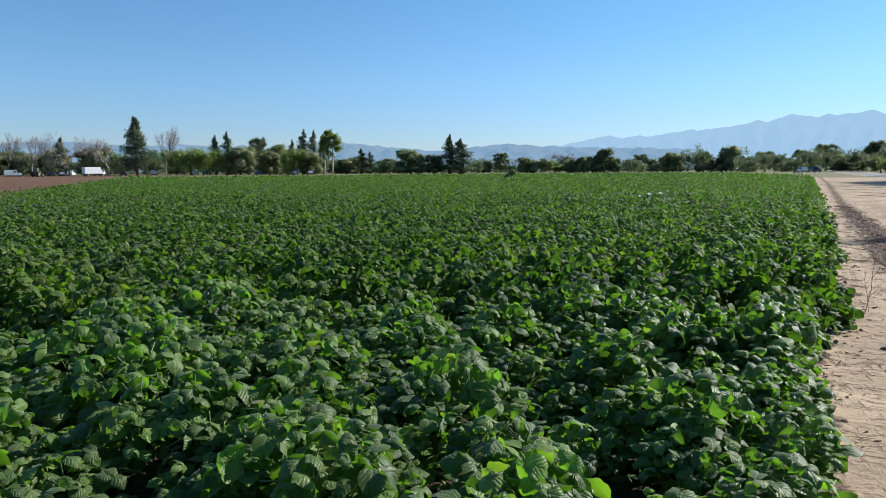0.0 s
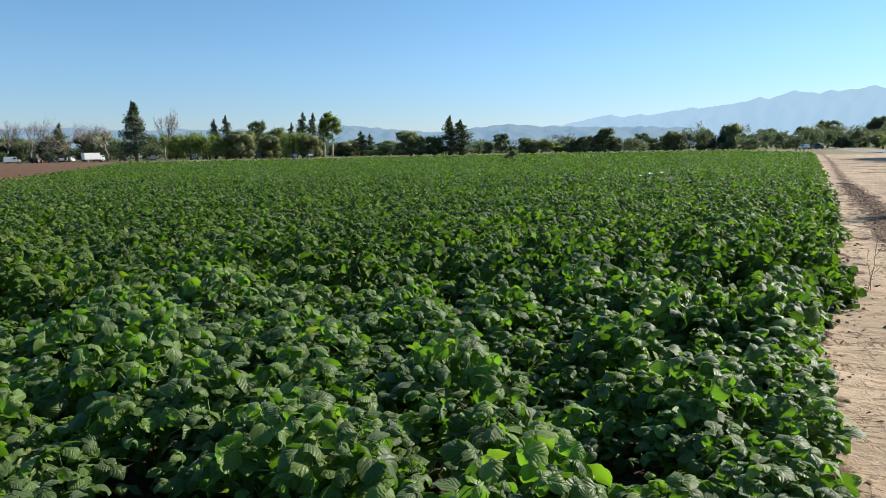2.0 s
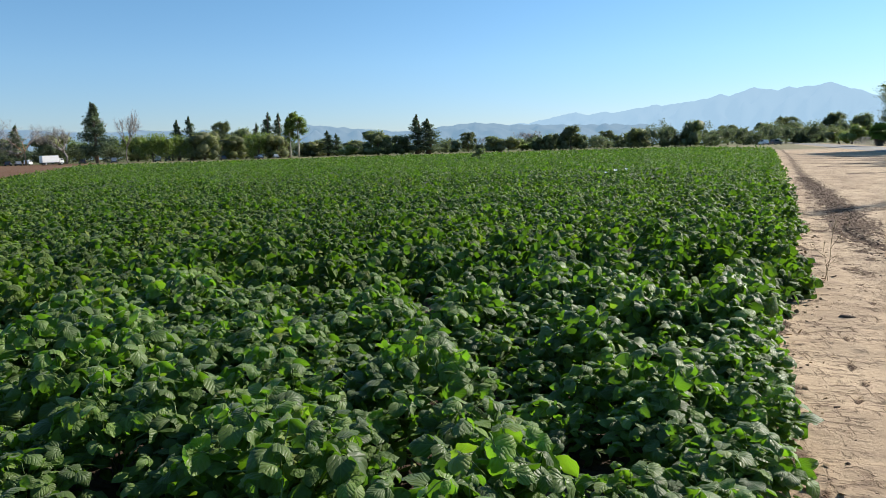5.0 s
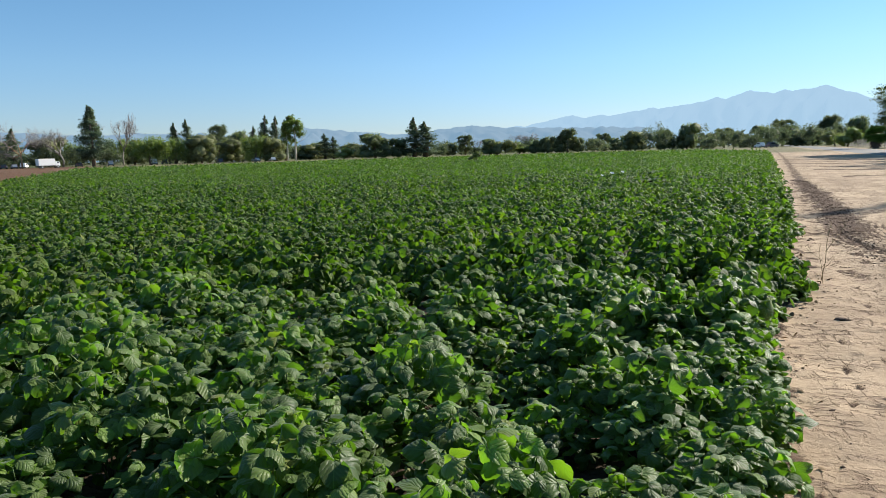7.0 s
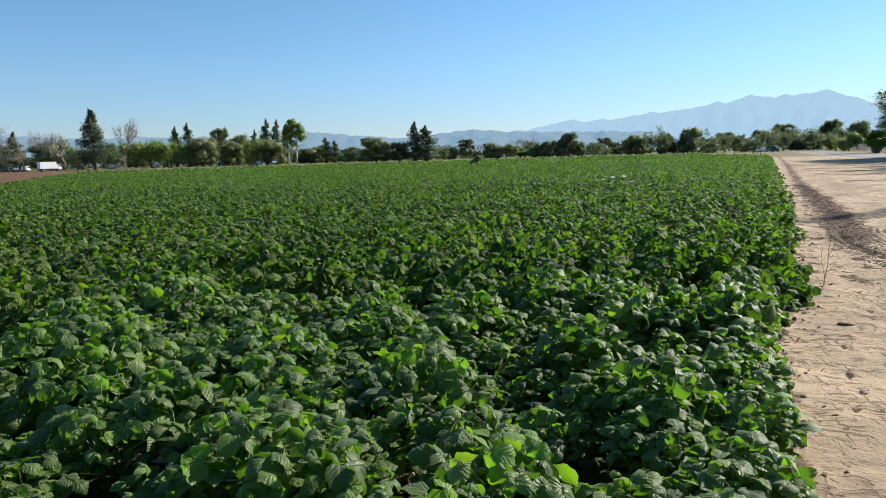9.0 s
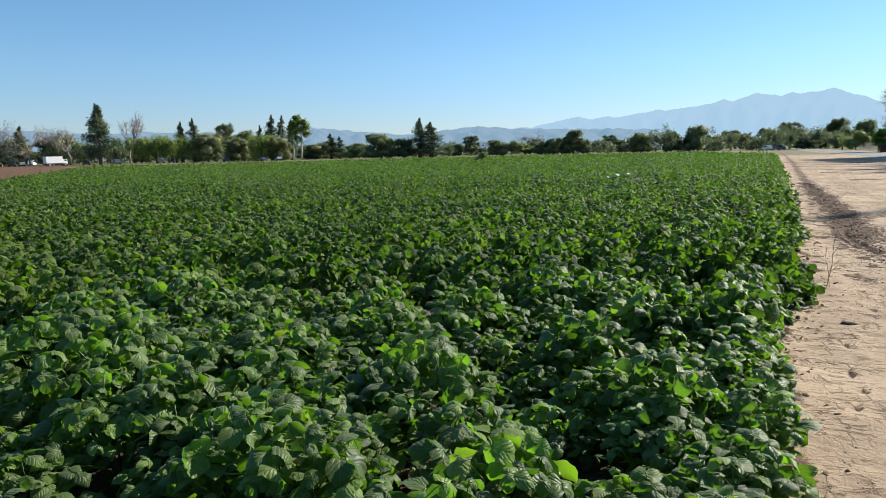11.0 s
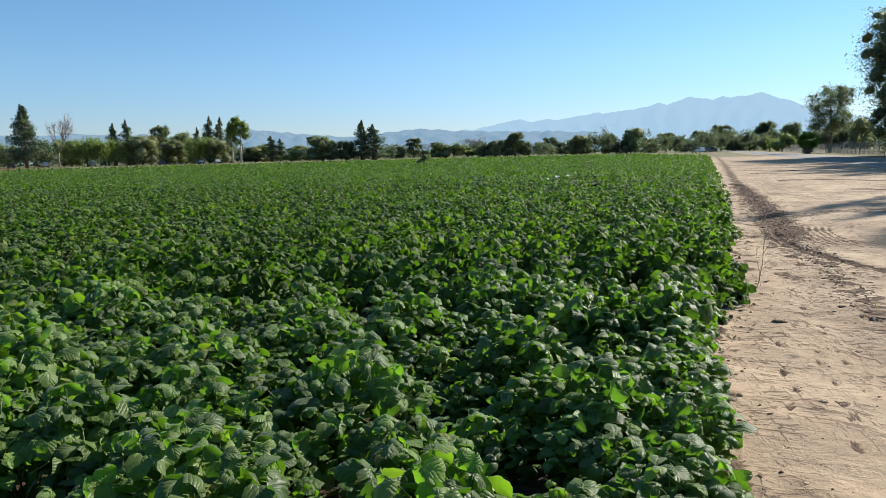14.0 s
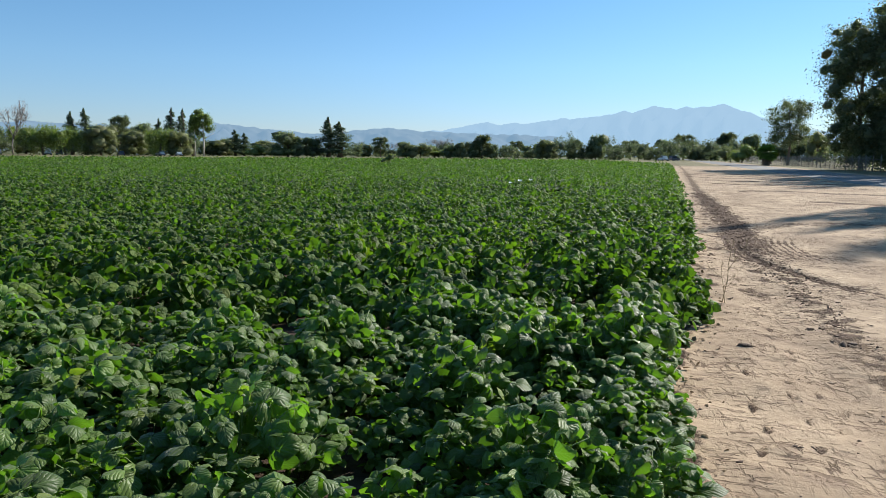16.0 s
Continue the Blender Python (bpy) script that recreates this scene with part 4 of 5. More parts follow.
FIRST = set()
for ob, az, d, el, wide in [
    # bearing, distance, elevation of the top, spread in degrees
    (bare_a, -58.6, 235, 2.75, 2.2), (bare_a, -57.2, 225, 2.9, 2.0), (bare_b, -54.9, 212, 3.05, 3.6), (col_a, -55.4, 235, 2.35, 1.6), (bare_a, -52.4, 225, 2.65, 3.0), (pine_a, -50.4, 212, 4.0, 2.0),
    (bare_a, -48.4, 212, 3.6, 2.1), (willow, -46.6, 205, 2.2, 2.4), (willow, -45.2, 205, 2.1, 2.3), (col_a, -44.8, 222, 2.66, 1.25), (col_a, -43.9, 222, 2.92, 1.25), (round_b, -42.9, 206, 2.15, 2.6),
    (round_b, -40.7, 214, 1.75, 2.2), (gum_a, -41.6, 225, 2.48, 1.4), (round_a, -39.9, 240, 2.35, 2.6), (willow, -38.9, 206, 2.15, 2.2), (col_a, -39.0, 230, 2.35, 0.9), (col_a, -38.1, 226, 3.15, 1.3), (round_b, -37.5, 206, 1.7, 2.0),
    (col_a, -37.3, 226, 3.1, 1.2), (col_a, -36.6, 220, 2.8, 1.0), (pop_a, -36.4, 200, 2.75, 1.0), (pop_a, -35.8, 200, 3.2, 1.9), (round_b, -34.7, 235, 1.05, 2.6), (col_a, -33.5, 230, 1.65, 1.2), (col_a, -32.8, 230, 1.42, 1.0),
    (round_b, -57.9, 240, 1.6, 2.6), (round_b, -55.9, 245, 1.7, 2.4), (round_b, -53.3, 240, 2.05, 2.6), (willow, -51.6, 238, 1.7, 2.0), (willow, -49.2, 236, 2.0, 1.8), (round_b, -47.7, 240, 1.8, 2.2),
    (round_b, -59.8, 240, 1.5, 2.6), (round_a, -34.2, 238, 1.2, 2.2), (round_b, -31.3, 245, 1.05, 2.2), (shrub_a, -32.0, 205, 0.65, 1.3), (round_a, -29.5, 205, 1.9, 3.0), (round_a, -27.6, 208, 1.4, 1.8), (col_a, -26.35, 208, 2.75, 1.7), (col_a, -25.45, 206, 2.4, 2.1), (round_b, -23.6, 240, 0.8, 1.6), (gum_a, -22.2, 240, 1.25, 1.2),
    (bare_a, -21.3, 250, 1.0, 1.8), (round_a, -20.1, 220, 1.1, 1.8), (shrub_b, -19.0, 220, 0.95, 1.6), (bare_a, -17.9, 260, 1.4, 2.0), (bare_a, -17.1, 260, 1.3, 1.6), (shrub_a, -17.8, 225, 0.75, 1.6), (round_a, -16.5, 225, 0.85, 1.4),
    (round_b, -15.6, 225, 1.15, 1.3), (round_a, -14.6, 225, 1.1, 1.3), (gum_a, -14.0, 225, 1.5, 1.5), (round_a, -13.2, 225, 0.95, 1.2), (shrub_b, -11.9, 260, 0.7, 1.2), (gum_a, -11.2, 290, 1.05, 1.2), (round_a, -10.3, 260, 0.85, 1.2),
    (round_a, -9.3, 250, 0.95, 1.2), (round_b, -8.8, 235, 1.38, 2.0), (round_a, -6.6, 235, 1.42, 1.7), (round_a, -4.95, 235, 1.9, 1.9), (round_b, -3.4, 260, 0.95, 1.4), (gum_a, -2.3, 265, 1.15, 1.4), (round_a, -1.2, 265, 1.05, 1.3),
    (round_a, 0.3, 260, 1.5, 1.6), (gum_a, 1.6, 280, 1.6, 1.5), (round_b, 2.6, 255, 1.05, 1.6), (round_a, 3.6, 250, 1.1, 1.4), (gum_a, 4.6, 262, 1.75, 1.5), (shrub_b, 5.0, 190, 0.85, 1.6), (round_a, 6.4, 215, 1.95, 1.6),
    (shrub_a, 5.8, 172, 1.05, 1.5), (gum_a, 9.6, 240, 1.5, 1.6), (round_b, 10.7, 205, 2.1, 1.7), (round_b, 8.4, 230, 1.2, 1.5)]:
    d *= 1.22
    h, w = tall(el + 0.05, d) / 10.0, d * radians(wide) * 1.12 / {pine_a: 5.0, col_a: 3.2, gum_a: 6.0, pop_a: 4.4, bare_a: 6.0, bare_b: 11.0}.get(ob, 11.0)
    if ob in FIRST:
        again(ob, az, d, az * 37 % 360, h, w)
    else:
        FIRST.add(ob)
        stand(ob, az, d, az * 37 % 360, h, w)


def far_woods():
    """The low belt of scrub and woods behind the single trees."""
    r = np.random.default_rng(77)
    s = Soup()
    for az in np.arange(-66, 20, 0.32):
        d = r.uniform(275, 330)
        x, y = polar(az + r.uniform(-0.2, 0.2), d)
        hgt = d * radians(r.uniform(0.3, 0.8)) + 1.4
        hgt *= np.interp(az, [-66, -60, -47, -36, -34, -22, -5, 20], [1.0, 1.6, 1.5, 1.4, 0.9, 1.0, 1.7, 2.0]) * (1 + 0.35 * float(wave2(np.array([az]), np.array([0.0]), 78, 2.6)[0]))
        wide = r.uniform(2.4, 3.8)
        c = leaf_cloud([(x, y, 0.55 * hgt, wide, 0.45 * hgt), (x, y, 0.14 * hgt, 1.25 * wide, 0.2 * hgt)], int(420 + 40 * hgt), 0.55, r, core=0.35)
        for v, f in zip(c.v, c.f):
            s.v.append(v)
            s.f.append(f + s.n)
            s.mi.append(np.zeros(len(f)))
            s.uv.append(np.zeros((len(v), 2)))
            s.n += len(v)
    return tagged(new("far_woods", s.mesh("far_woods", [M_WOODS])), "low belt of dull green scrub behind the trees", "woods", kind="stuff")


far_woods()

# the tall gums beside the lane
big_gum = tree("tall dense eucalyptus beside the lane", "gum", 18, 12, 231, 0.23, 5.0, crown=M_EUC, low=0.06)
big_gum.matrix_basis = Matrix.LocRotScale((24.6, 103, 0), Euler((0, 0, 0.5)), Vector((1, 1, 1.03)))
for x, y, a, w, h in [(28.4, 101, 1.9, 1.1, 1.12), (29.5, 94, 4.0, 1.15, 1.1)]:
    c = copy_thing(big_gum, Matrix.Identity(4))
    c.matrix_basis = Matrix.LocRotScale((x, y, 0), Euler((0, 0, a)), Vector((w, w, h)))
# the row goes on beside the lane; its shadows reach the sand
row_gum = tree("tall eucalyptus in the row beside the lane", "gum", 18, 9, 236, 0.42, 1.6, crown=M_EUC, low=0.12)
row_gum.matrix_basis = Matrix.LocRotScale((26.0, 79, 0), Euler((0, 0, 1.0)), Vector((0.8, 0.8, 1.05)))
for x, y, a, w, h in [(24.4, 72, 2.6, 0.75, 1.0), (18.6, 41.2, 3.3, 0.34, 0.95), (20.6, 38.4, 0.4, 0.36, 1.0), (23.2, 66, 5.0, 0.6, 1.0)]:
    c = copy_thing(row_gum, Matrix.Identity(4))
    c.matrix_basis = Matrix.LocRotScale((x, y, 0), Euler((0, 0, a)), Vector((w, w, h)))
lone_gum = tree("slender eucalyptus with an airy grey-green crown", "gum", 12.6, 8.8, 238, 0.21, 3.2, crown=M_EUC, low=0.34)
lone_gum.matrix_basis = Matrix.LocRotScale((23.6, 152, 0), Euler((0, 0, 2.0)), Vector((1, 1, 1)))


def fan_palm():
    """A young bushy palm: a stout trunk in a skirt of dead fronds, and a ball of fan leaves."""
    r = np.random.default_rng(240)
    ob = thing("palm_tree", "young bushy fan palm with bright green fronds", "palm tree", at=(19.4, 148, 0))
    s = Soup()
    tube(s, [(0, 0, -0.2), (0, 0, 1.0), (0.05, 0, 2.2)], [0.6, 0.55, 0.35], 10)
    for _ in range(60):
        a, z = r.uniform(0, 6.28), r.uniform(0.6, 2.0)
        tube(s, [(0.5 * math.cos(a), 0.5 * math.sin(a), z), (0.95 * math.cos(a), 0.95 * math.sin(a), z - 0.7)], [0.09, 0.03], 4)
    part("trunk", s.mesh("trunk", [M_BARK]), ob)
    f = Soup()
    for k in range(150):
        a, e = r.uniform(0, 6.28), math.asin(r.uniform(-0.75, 1.0))
        d = Vector((math.cos(a) * math.cos(e), math.sin(a) * math.cos(e), math.sin(e)))
        side = d.cross(Vector((0, 0, 1))).normalized()
        up = side.cross(d)
        o = Vector((0.05, 0, 2.45)) + d * r.uniform(0.7, 1.1)
        for j in np.linspace(-1.1, 1.1, 11):
            t = (d * math.cos(j) + side * math.sin(j)).normalized()
            w = t.cross(up).normalized() * 0.12
            tip = o + t * r.uniform(0.9, 1.25) - Vector((0, 0, 0.15))
            f.add([tuple(o), tuple(o + t * 0.6 + w + up * 0.03), tuple(tip), tuple(o + t * 0.6 - w)], [[0, 1, 2], [0, 2, 3]])
    part("fronds", f.mesh("fronds", [M_PALM]), ob)
    return ob


fan_palm()


# ---- fence along the lane ----
def fence():
    """Wire fence on steel posts with a sun-bleached screen of close-set pickets."""
    ob = thing("fence", "weathered pale fence with thin posts along the lane", "fence", at=(22.8, 0, 0))
    s = Soup()
    tube(s, [(0, 0, -0.3), (0, 0, 1.9)], [0.05, 0.045], 8)
    post = s.mesh("post", [M_FENCE])
    s = Soup()
    s.add([(-0.012, -0.022, 0.05), (0.012, -0.022, 0.05), (0.012, 0.022, 0.05), (-0.012, 0.022, 0.05), (-0.012, -0.022, 1.68), (0.012, -0.022, 1.68), (0.012, 0.022, 1.68), (-0.012, 0.022, 1.68), (0, 0, 1.76)],
          [[0, 1, 5, 4], [1, 2, 6, 5], [2, 3, 7, 6], [3, 0, 4, 7], [4, 5, 8], [5, 6, 8], [6, 7, 8], [7, 4, 8]])
    slat = s.mesh("slat", [M_FENCE])
    for i, y in enumerate(np.arange(88, 235, 3.0)):
        p = part("post", post, ob)
        p.location = (0.06, y, 0)
    for y in np.arange(92, 150, 0.3):
        p = part("slat", slat, ob)
        p.matrix_basis = pose(0, float(y), 0, 0, 0, float(rng.normal(0, 4)))
    s = Soup()
    for y in np.arange(150, 235, 0.3):
        s.copies([(-0.012, -0.022, 0.05), (0.012, 0.022, 0.05), (0.012, 0.05, 1.7), (-0.012, -0.05, 1.7), (0.0, 0.06, 0.05), (0, 0.06, 1.7)], [(0, 1, 2, 3), (1, 4, 5, 2)], np.array([[[1, 0, 0, 0], [0, 1, 0, y], [0, 0, 1, 0]]], float))
    tagged(part("far_slats", s.mesh("far_slats", [M_FENCE]), ob), kind="stuff")
    for z in (0.45, 1.4):
        s = Soup()
        tube(s, [(0.03, 88, z), (0.03, 235, z)], [0.025, 0.025], 5)
        part("rail", s.mesh("rail", [M_FENCE]), ob)
    return ob


fence()


# ---- vehicles ----
def wheel(parent, x, y, radius, width):
    t = part("wheel", disc("tyre", radius, width, (0, 0, 0), M_RUBBER), parent, "black tyre")
    t.location = (x, y, radius)
    part("rim", disc("rim", radius * 0.58, width + 0.03, (0, 0, 0), M_STEEL, 14, 0.01), t, "steel rim")
    return t


def car(label, paint, at, turn, tall_body=True):
    """A car: lower body, cabin with its panes, bumpers, lamps, wheels."""
    ob = thing("car", label, "car", "parked cars", at=at, turn=turn)
    h = 1.78 if tall_body else 1.45
    body = part("body", block("body", (4.5, 1.8, 0.62), (0, 0, 0.68), paint, 0.12, (0.97, 0.94)), ob)
    cab = part("cabin", block("cabin", (2.9 if tall_body else 2.4, 1.68, h - 0.98), (-0.35 if tall_body else -0.15, 0, 0.98 + (h - 0.98) / 2), paint, 0.08, (0.72, 0.84), -0.1), ob)
    for sy in (-1, 1):
        part("side_window", block("side_window", (1.9, 0.02, 0.40), (-0.4, sy * 0.795, 0.98 + (h - 0.98) * 0.52), M_GLASS, 0.0, (0.8, 1)), cab)
        for x in (-1.4, 1.4):
            wheel(ob, x, sy * 0.82, 0.34, 0.22)
        part("headlight", block("headlight", (0.06, 0.32, 0.14), (2.23, sy * 0.62, 0.78), M_GLASS, 0.02), ob)
        part("tail_light", block("tail_light", (0.06, 0.2, 0.22), (-2.23, sy * 0.7, 0.82), M_RED, 0.02), ob)
    part("windscreen", block("windscreen", (0.03, 1.3, 0.48), (0.86 if tall_body else 0.85, 0, 1.24), M_GLASS, 0.0, (1, 0.9), -0.22), cab)
    part("rear_window", block("rear_window", (0.03, 1.3, 0.42), (-1.62 if tall_body else -1.2, 0, 1.26), M_GLASS, 0.0, (1, 0.9), 0.15), cab)
    part("bumper", block("bumper", (0.18, 1.74, 0.24), (2.24, 0, 0.45), M_DARKCAR, 0.05), ob)
    part("bumper", block("bumper", (0.18, 1.74, 0.24), (-2.24, 0, 0.45), M_DARKCAR, 0.05), ob)
    return ob


def on(az, d):
    x, y = polar(az, d)
    return (x, y, 0)


car("white sport utility car parked past the field", M_WHITE, on(0.15, 252), 118)
car("dark pickup-sized car parked past the field", M_DARKCAR, on(0.95, 255), 50)
for az, d, paint, what, turn, big in [(-56.0, 226, M_DARKCAR, "dark saloon car parked under bare trees", 140, False), (-55.4, 226, M_SILVER, "silver saloon car parked under bare trees", 150, False),
                                      (-54.8, 228, M_WHITE, "white car parked beside the box truck", 130, True), (-51.4, 226, M_DARKCAR, "dark car parked behind the box truck", 150, False),
                                      (-49.3, 222, M_SILVER, "silver car parked under the pine", 140, True), (-46.3, 215, M_WHITE, "white car parked under pepper trees", 140, False),
                                      (-45.6, 215, M_DARKCAR, "dark car parked under pepper trees", 140, True), (-41.6, 212, M_DARKCAR, "dark car in the shade of trees", 140, False),
                                      (-38.9, 212, M_SILVER, "silver car parked beside the toilets", 150, False), (-37.6, 212, M_WHITE, "white car parked in tree shade", 135, False)]:
    car(what, paint, on(az, d * 1.17), turn, big)


def box_truck():
    ob = thing("box_truck", "white box truck parked at the ploughed field's end", "truck", at=on(-53.3, 238), turn=76, scale=0.93)
    part("cargo_box", block("cargo_box", (5.0, 2.3, 2.15), (-0.8, 0, 1.95), M_WHITE, 0.04), ob)
    part("chassis", block("chassis", (6.4, 0.9, 0.22), (0.0, 0, 0.72), M_DARKCAR, 0.02), ob)
    cab = part("cab", block("cab", (1.6, 2.0, 1.45), (2.6, 0, 1.42), M_WHITE, 0.12, (0.78, 0.92), -0.14), ob)
    part("windscreen", block("windscreen", (0.04, 1.6, 0.6), (3.24, 0, 1.75), M_GLASS, 0.0, (1, 0.92), -0.16), cab)
    for sy in (-1, 1):
        part("side_window", block("side_window", (0.7, 0.03, 0.5), (2.6, sy * 0.97, 1.78), M_GLASS, 0.0, (0.8, 1)), cab)
        for x in (-2.2, 2.5):
            wheel(ob, x, sy * 0.92, 0.42, 0.26)
    part("bumper", block("bumper", (0.2, 2.0, 0.28), (3.4, 0, 0.62), M_DARKCAR, 0.04), ob)
    return ob


box_truck()


def van():
    """A pale high-roofed van."""
    ob = thing("van", "pale greenish-white van parked at the ploughed field", "van", at=on(-58.4, 236), turn=60)
    part("body", block("body", (3.4, 1.8, 1.5), (-0.4, 0, 1.25), M_VAN, 0.12, (0.94, 0.86)), ob)
    part("bonnet", block("bonnet", (1.1, 1.75, 0.75), (1.75, 0, 0.85), M_VAN, 0.12, (0.86, 0.95)), ob)
    part("windscreen", block("windscreen", (0.04, 1.4, 0.6), (1.3, 0, 1.55), M_GLASS, 0.0, (1, 0.9), -0.1), ob)
    for sy in (-1, 1):
        part("side_window", block("side_window", (0.8, 0.03, 0.45), (0.7, sy * 0.87, 1.55), M_GLASS, 0.0, (0.85, 1)), ob)
        for x in (-1.3, 1.6):
            wheel(ob, x, sy * 0.8, 0.34, 0.22)
    part("bumper", block("bumper", (0.16, 1.7, 0.22), (2.3, 0, 0.48), M_DARKCAR, 0.04), ob)
    return ob


M_VAN = plain("pale_van_paint", (0.62, 0.68, 0.62), 0.4, vary=0.08)
van()


def tractor():
    ob = thing("tractor", "faded dark farm tractor with rusty wheel rims", "tractor", at=on(-56.9, 240), turn=120)
    part("bonnet", block("bonnet", (1.7, 0.8, 0.8), (0.9, 0, 1.2), M_GREENPAINT, 0.1), ob)
    part("cab", block("cab", (1.3, 1.3, 1.3), (-0.6, 0, 1.9), M_GREENPAINT, 0.08, (0.88, 0.88)), ob)
    part("axle", block("axle", (2.6, 0.5, 0.4), (0.2, 0, 0.75), M_DARKCAR, 0.05), ob)
    for sy in (-1, 1):
        for x, rad in ((-0.8, 0.8), (1.3, 0.5)):
            t = part("wheel", disc("tyre", rad, 0.4, (0, 0, 0), M_RUBBER), ob, "black tyre")
            t.location = (x, sy * 0.8, rad)
            part("rim", disc("rim", rad * 0.55, 0.44, (0, 0, 0), M_YELLOW, 14, 0.01), t, "rusty rim")
    return ob


tractor()


def portable_toilet(az, d, label):
    ob = thing("portable_toilet", label, "portable toilet", "portable toilets", at=on(az, d), turn=40)
    part("cabin", block("cabin", (1.15, 1.15, 2.0), (0, 0, 1.08), M_WHITE, 0.03), ob)
    part("door", block("door", (0.04, 0.8, 1.75), (-0.59, 0, 1.05), M_BLUE, 0.01), ob)
    part("roof", block("roof", (1.22, 1.22, 0.22), (0, 0, 2.18), M_WHITE, 0.06, (0.7, 0.7)), ob)
    part("skid", block("skid", (1.25, 1.2, 0.1), (0, 0, 0.05), M_DARKCAR, 0.02), ob)
    return ob


portable_toilet(-40.5, 285, "white portable toilet with a blue door")
portable_toilet(-40.1, 285, "white portable toilet with a blue door")


# ---- small things ----
def lumps(name, n, spread, size, r):
    """Broken soil: squashed, dented balls."""
    s = Soup()
    bm = bmesh.new()
    bmesh.ops.create_icosphere(bm, subdivisions=1, radius=1)
    bv = np.array([v.co[:] for v in bm.verts])
    bf = [[v.index for v in f.verts] for f in bm.faces]
    bm.free()
    spots = spread(n)
    levels = ground_shape(np.array([p[0] for p in spots]), np.array([p[1] for p in spots]))[0]
    for (x, y), z in zip(spots, levels):
        q = size * min(2.2, r.lognormal(0, 0.5))
        v = bv * (1 + np.clip(0.5 * r.normal(0, 1, (len(bv), 1)), -0.65, 0.8)) * q * np.array([r.uniform(0.8, 2.0), 0.8, r.uniform(0.35, 0.8)])
        a = r.uniform(0, 6.28)
        v = v @ np.array([[math.cos(a), math.sin(a), 0], [-math.sin(a), math.cos(a), 0], [0, 0, 1]])
        s.add(v + (x, y, z + 0.1 * q), bf)
    return s.mesh(name, [M_CLOD])


def clods():
    r = np.random.default_rng(301)

    def band(n):
        y = 7.5 + 24 * r.uniform(0, 1, n) ** 0.8
        x = mud_line(y) + r.normal(0, 0.15, n) * np.interp(y, [5, 12, 30], [0.8, 1.0, 1.2])
        return list(zip(x, y))
    tagged(new("soil_crumbs", lumps("soil_crumbs", 4200, band, 0.0075, r)), "dark crumbled soil along the wheel track", "soil", kind="stuff")

    def strip(n):
        y = 3 + 14 * r.uniform(0, 1, n)
        return list(zip(field_edge(y) + 0.15 + 1.6 * r.uniform(0, 1, n) ** 1.5, y))
    tagged(new("soil_bits", lumps("soil_bits", 380, strip, 0.005, r)), "scattered bits of dark soil on sand", "soil", kind="stuff")
    for x, y, q in [(0.92, 7.3, 0.03), (0.935, 5.34, 0.018), (1.02, 5.36, 0.012), (0.98, 9.3, 0.022), (1.0, 12.8, 0.03), (1.35, 6.6, 0.014), (1.5, 8.1, 0.022), (1.66, 7.6, 0.028), (1.2, 10.2, 0.02)]:
        me = lumps("dirt_clod", 5, lambda n, x=x, y=y, q=q: [(x + 1.1 * q * r.normal(), y + 0.8 * q * r.normal()) for _ in range(n)], 0.62 * q, r)
        tagged(new("dirt_clod", me), "dark clod of dried mud on pale sand", "clod", "clods of mud")


clods()


def dry_weed():
    """A dead weed stalk leaning out of the field's edge."""
    r = np.random.default_rng(320)
    ob = thing("dry_weed", "dead brown weed stalk at the field edge", "weed", at=(0.86, 9.0, 0))
    s = Soup()

    def grow(p, d, length, rad, level):
        e = p + d * length
        tube(s, [p, p.lerp(e, 0.5) + Vector(r.normal(0, 0.03 * length, 3)), e], [rad, rad * 0.8, rad * 0.5], 5)
        if level < 3:
            for _ in range(3):
                grow(p.lerp(e, r.uniform(0.35, 1)), (d + Vector(r.normal(0, 0.4, 3))).normalized(), length * r.uniform(0.35, 0.6), rad * 0.6, level + 1)
    grow(Vector((0, 0, -0.02)), Vector((0.1, 0, 1)).normalized(), 0.46, 0.0042, 0)
    grow(Vector((0.03, 0.02, -0.02)), Vector((-0.15, 0.1, 1)).normalized(), 0.34, 0.0036, 1)
    part("stalk", s.mesh("stalk", [M_DRY]), ob)
    return ob


dry_weed()


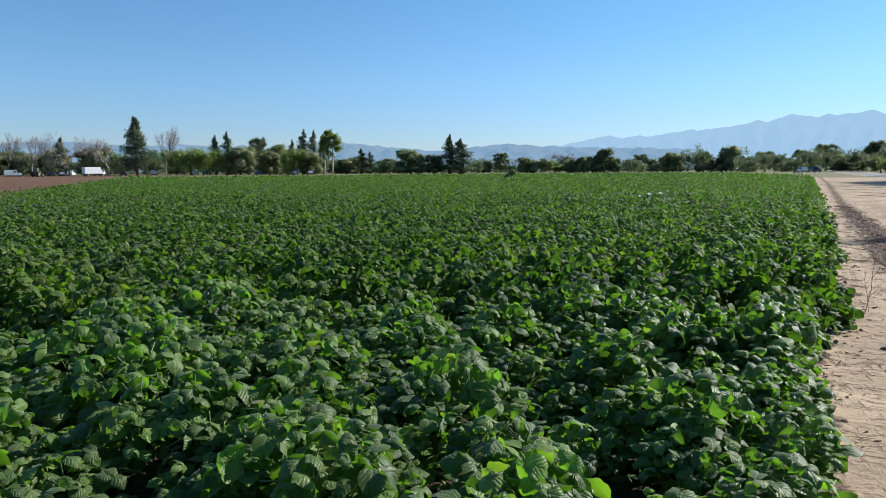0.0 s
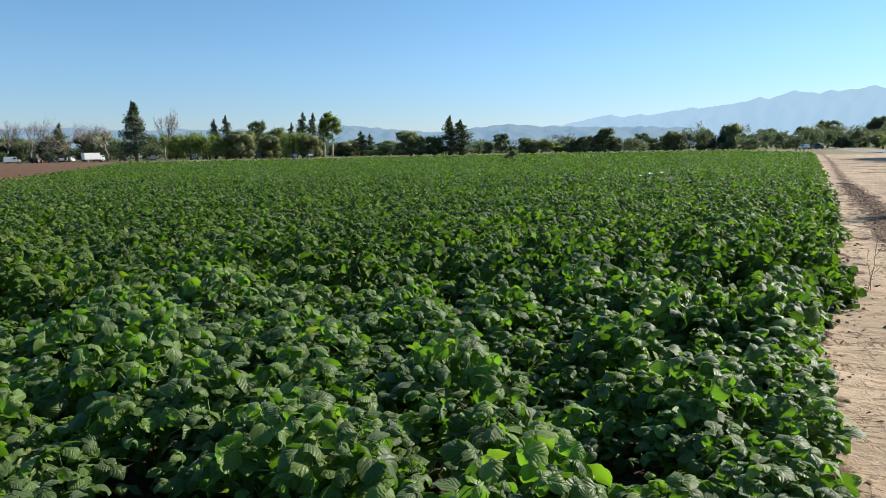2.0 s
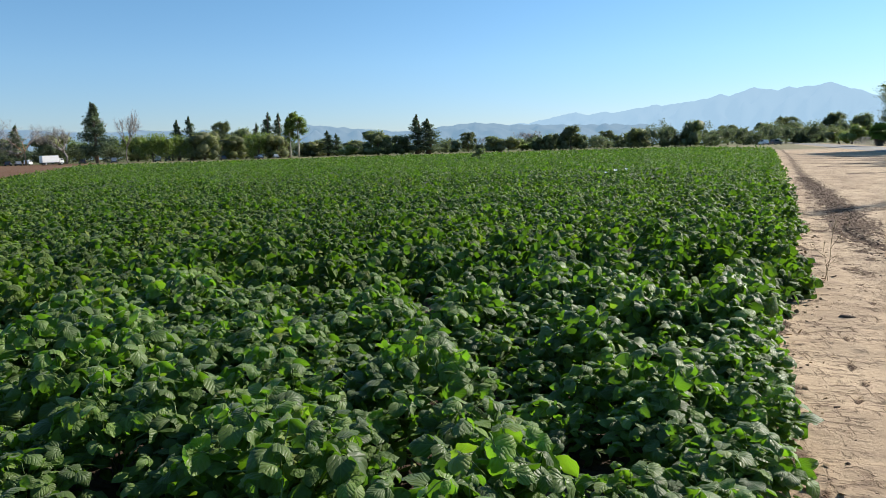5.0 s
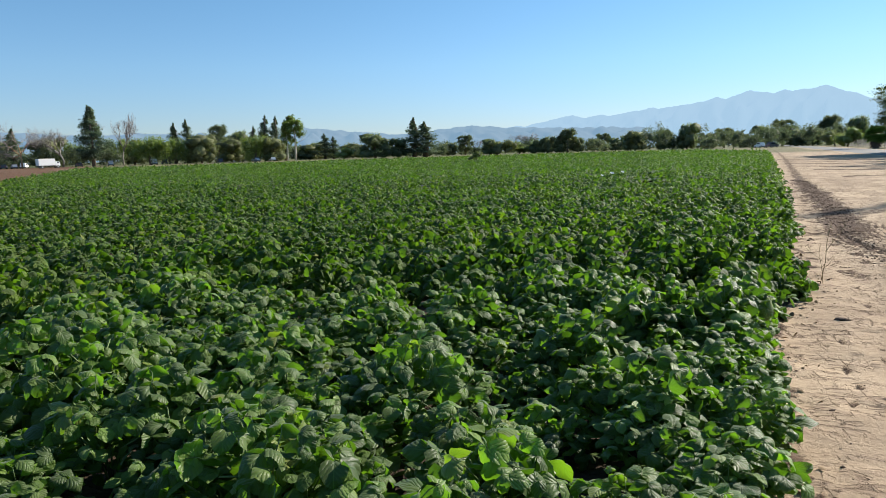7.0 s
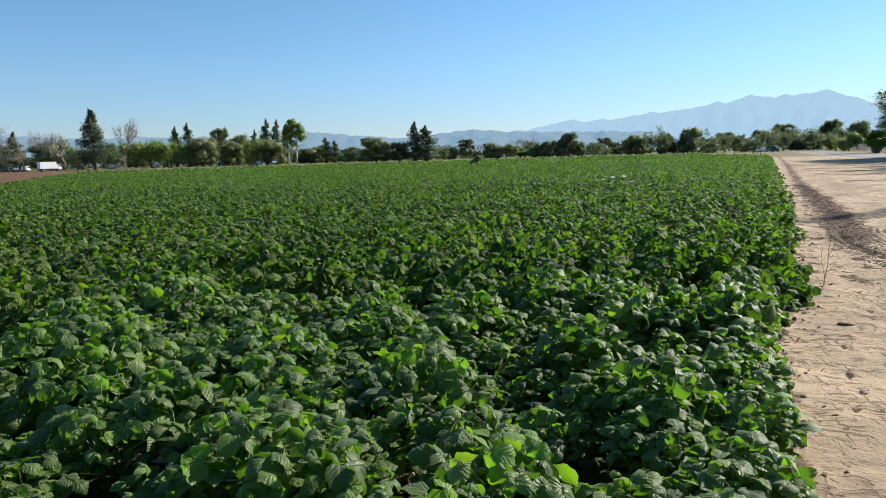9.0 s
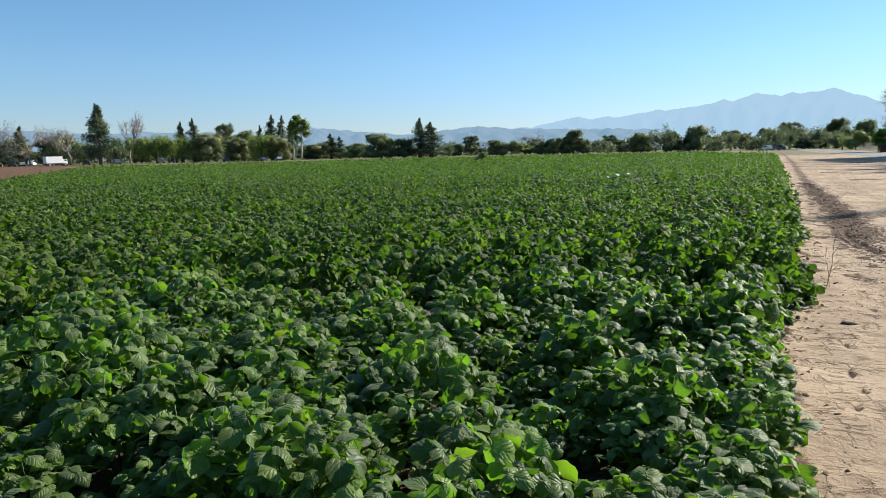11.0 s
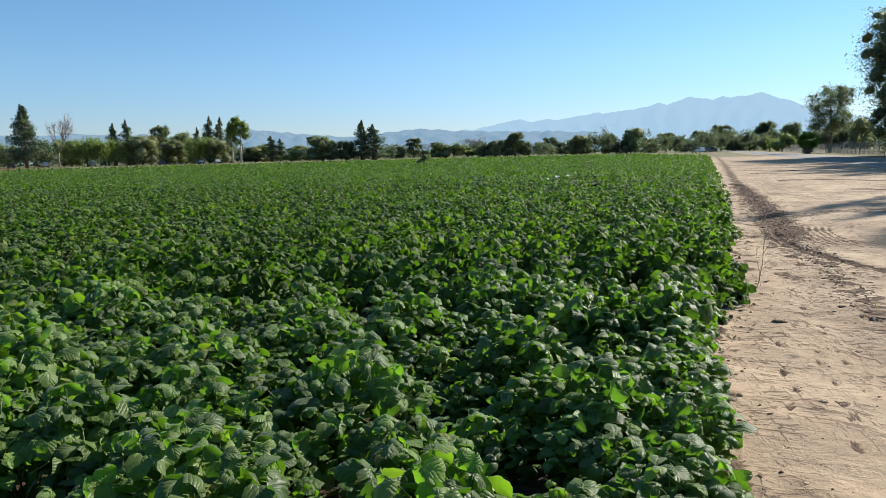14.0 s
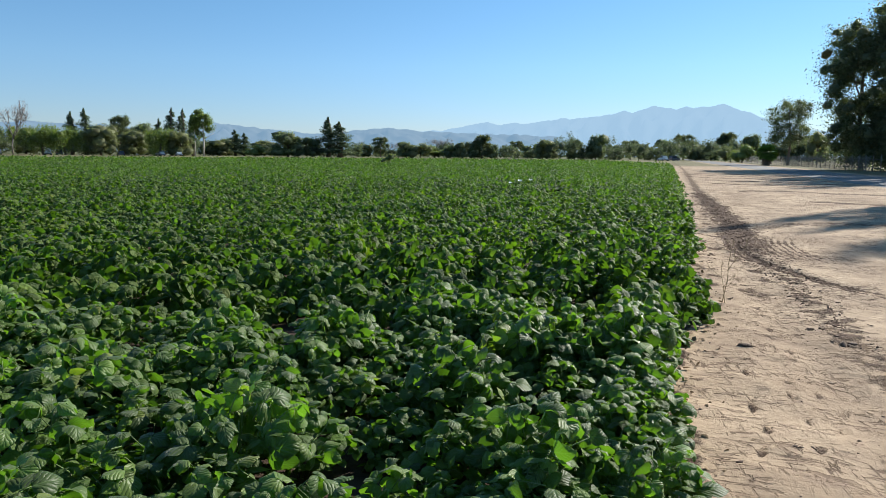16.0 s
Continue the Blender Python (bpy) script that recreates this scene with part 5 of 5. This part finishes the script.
def tall_weed():
    r = np.random.default_rng(330)
    ob = thing("tall_weed", "dark leafy weed standing above the beans", "weed", at=(-25.0, 64.9, 0), scale=1.45)
    s = Soup()
    for k in range(5):
        tube(s, [(0, 0, -0.1), (0.1 * math.cos(k), 0.1 * math.sin(k), 0.6), (0.3 * math.cos(1.3 * k), 0.3 * math.sin(1.3 * k), 1.05)], [0.02, 0.015, 0.008], 5)
    part("stem", s.mesh("stem", [M_STEM]), ob)
    part("leaves", leaf_cloud([(0, 0, 0.7, 0.42, 0.3), (0.25, 0, 0.85, 0.28, 0.25), (-0.3, 0, 0.6, 0.3, 0.2)], 150, 0.14, r).mesh("leaves", [M_ROUND]), ob)
    return ob


tall_weed()


def white_flower(x, y, z, size):
    """A white trumpet flower on its stalk among the bean leaves."""
    ob = thing("white_flower", "white trumpet flower standing above bean leaves", "flower", "white flowers", at=(x, y, 0))
    s = Soup()
    tube(s, [(0, 0, 0.0), (0.02, 0, 0.5 * z), (0, 0, z)], [0.008, 0.006, 0.005], 5)
    part("stalk", s.mesh("stalk", [M_STEM]), ob)
    s = Soup()
    for k in range(5):
        a = 2 * math.pi * k / 5
        c, q = math.cos(a), math.sin(a)
        tip = Euler((radians(22), radians(12), 0)).to_matrix()
        pts = [(0, 0, 0), (0.6 * c - 0.35 * q, 0.6 * q + 0.35 * c, 0.3), (c, q, 0.4), (0.6 * c + 0.35 * q, 0.6 * q - 0.35 * c, 0.3)]
        s.add([tuple(tip @ (Vector(v) * size) + Vector((0, 0, z))) for v in pts], [[0, 1, 2], [0, 2, 3]])
    part("petals", s.mesh("petals", [M_PETAL]), ob)
    return ob


white_flower(-3.40, 20.2, 0.76, 0.07)
white_flower(-3.16, 20.5, 0.78, 0.06)
white_flower(-3.6, 19.9, 0.72, 0.045)


def leaf_litter():
    """Dry curled leaves and stalk ends on the sand along the foot of the beans."""
    r = np.random.default_rng(350)
    n = 420
    y = 2.5 + 12 * r.uniform(0, 1, n) ** 1.4
    x = field_edge(y) + r.normal(-0.02, 0.14, n)
    z = ground_shape(x, y)[0] + 0.012
    s = Soup()
    s.copies(L1[0], L1T, placed(turns(n, 40, r), r.uniform(0.02, 0.055, n), np.stack([x, y, z], -1)))
    return tagged(new("leaf_litter", s.mesh("leaf_litter", [M_LITTER])), "dry brown fallen leaves at the crop's foot", "leaf litter", kind="stuff")


M_LITTER = plain("dry_leaf", (0.34, 0.23, 0.12), 0.9, vary=0.5, scale=8)
leaf_litter()
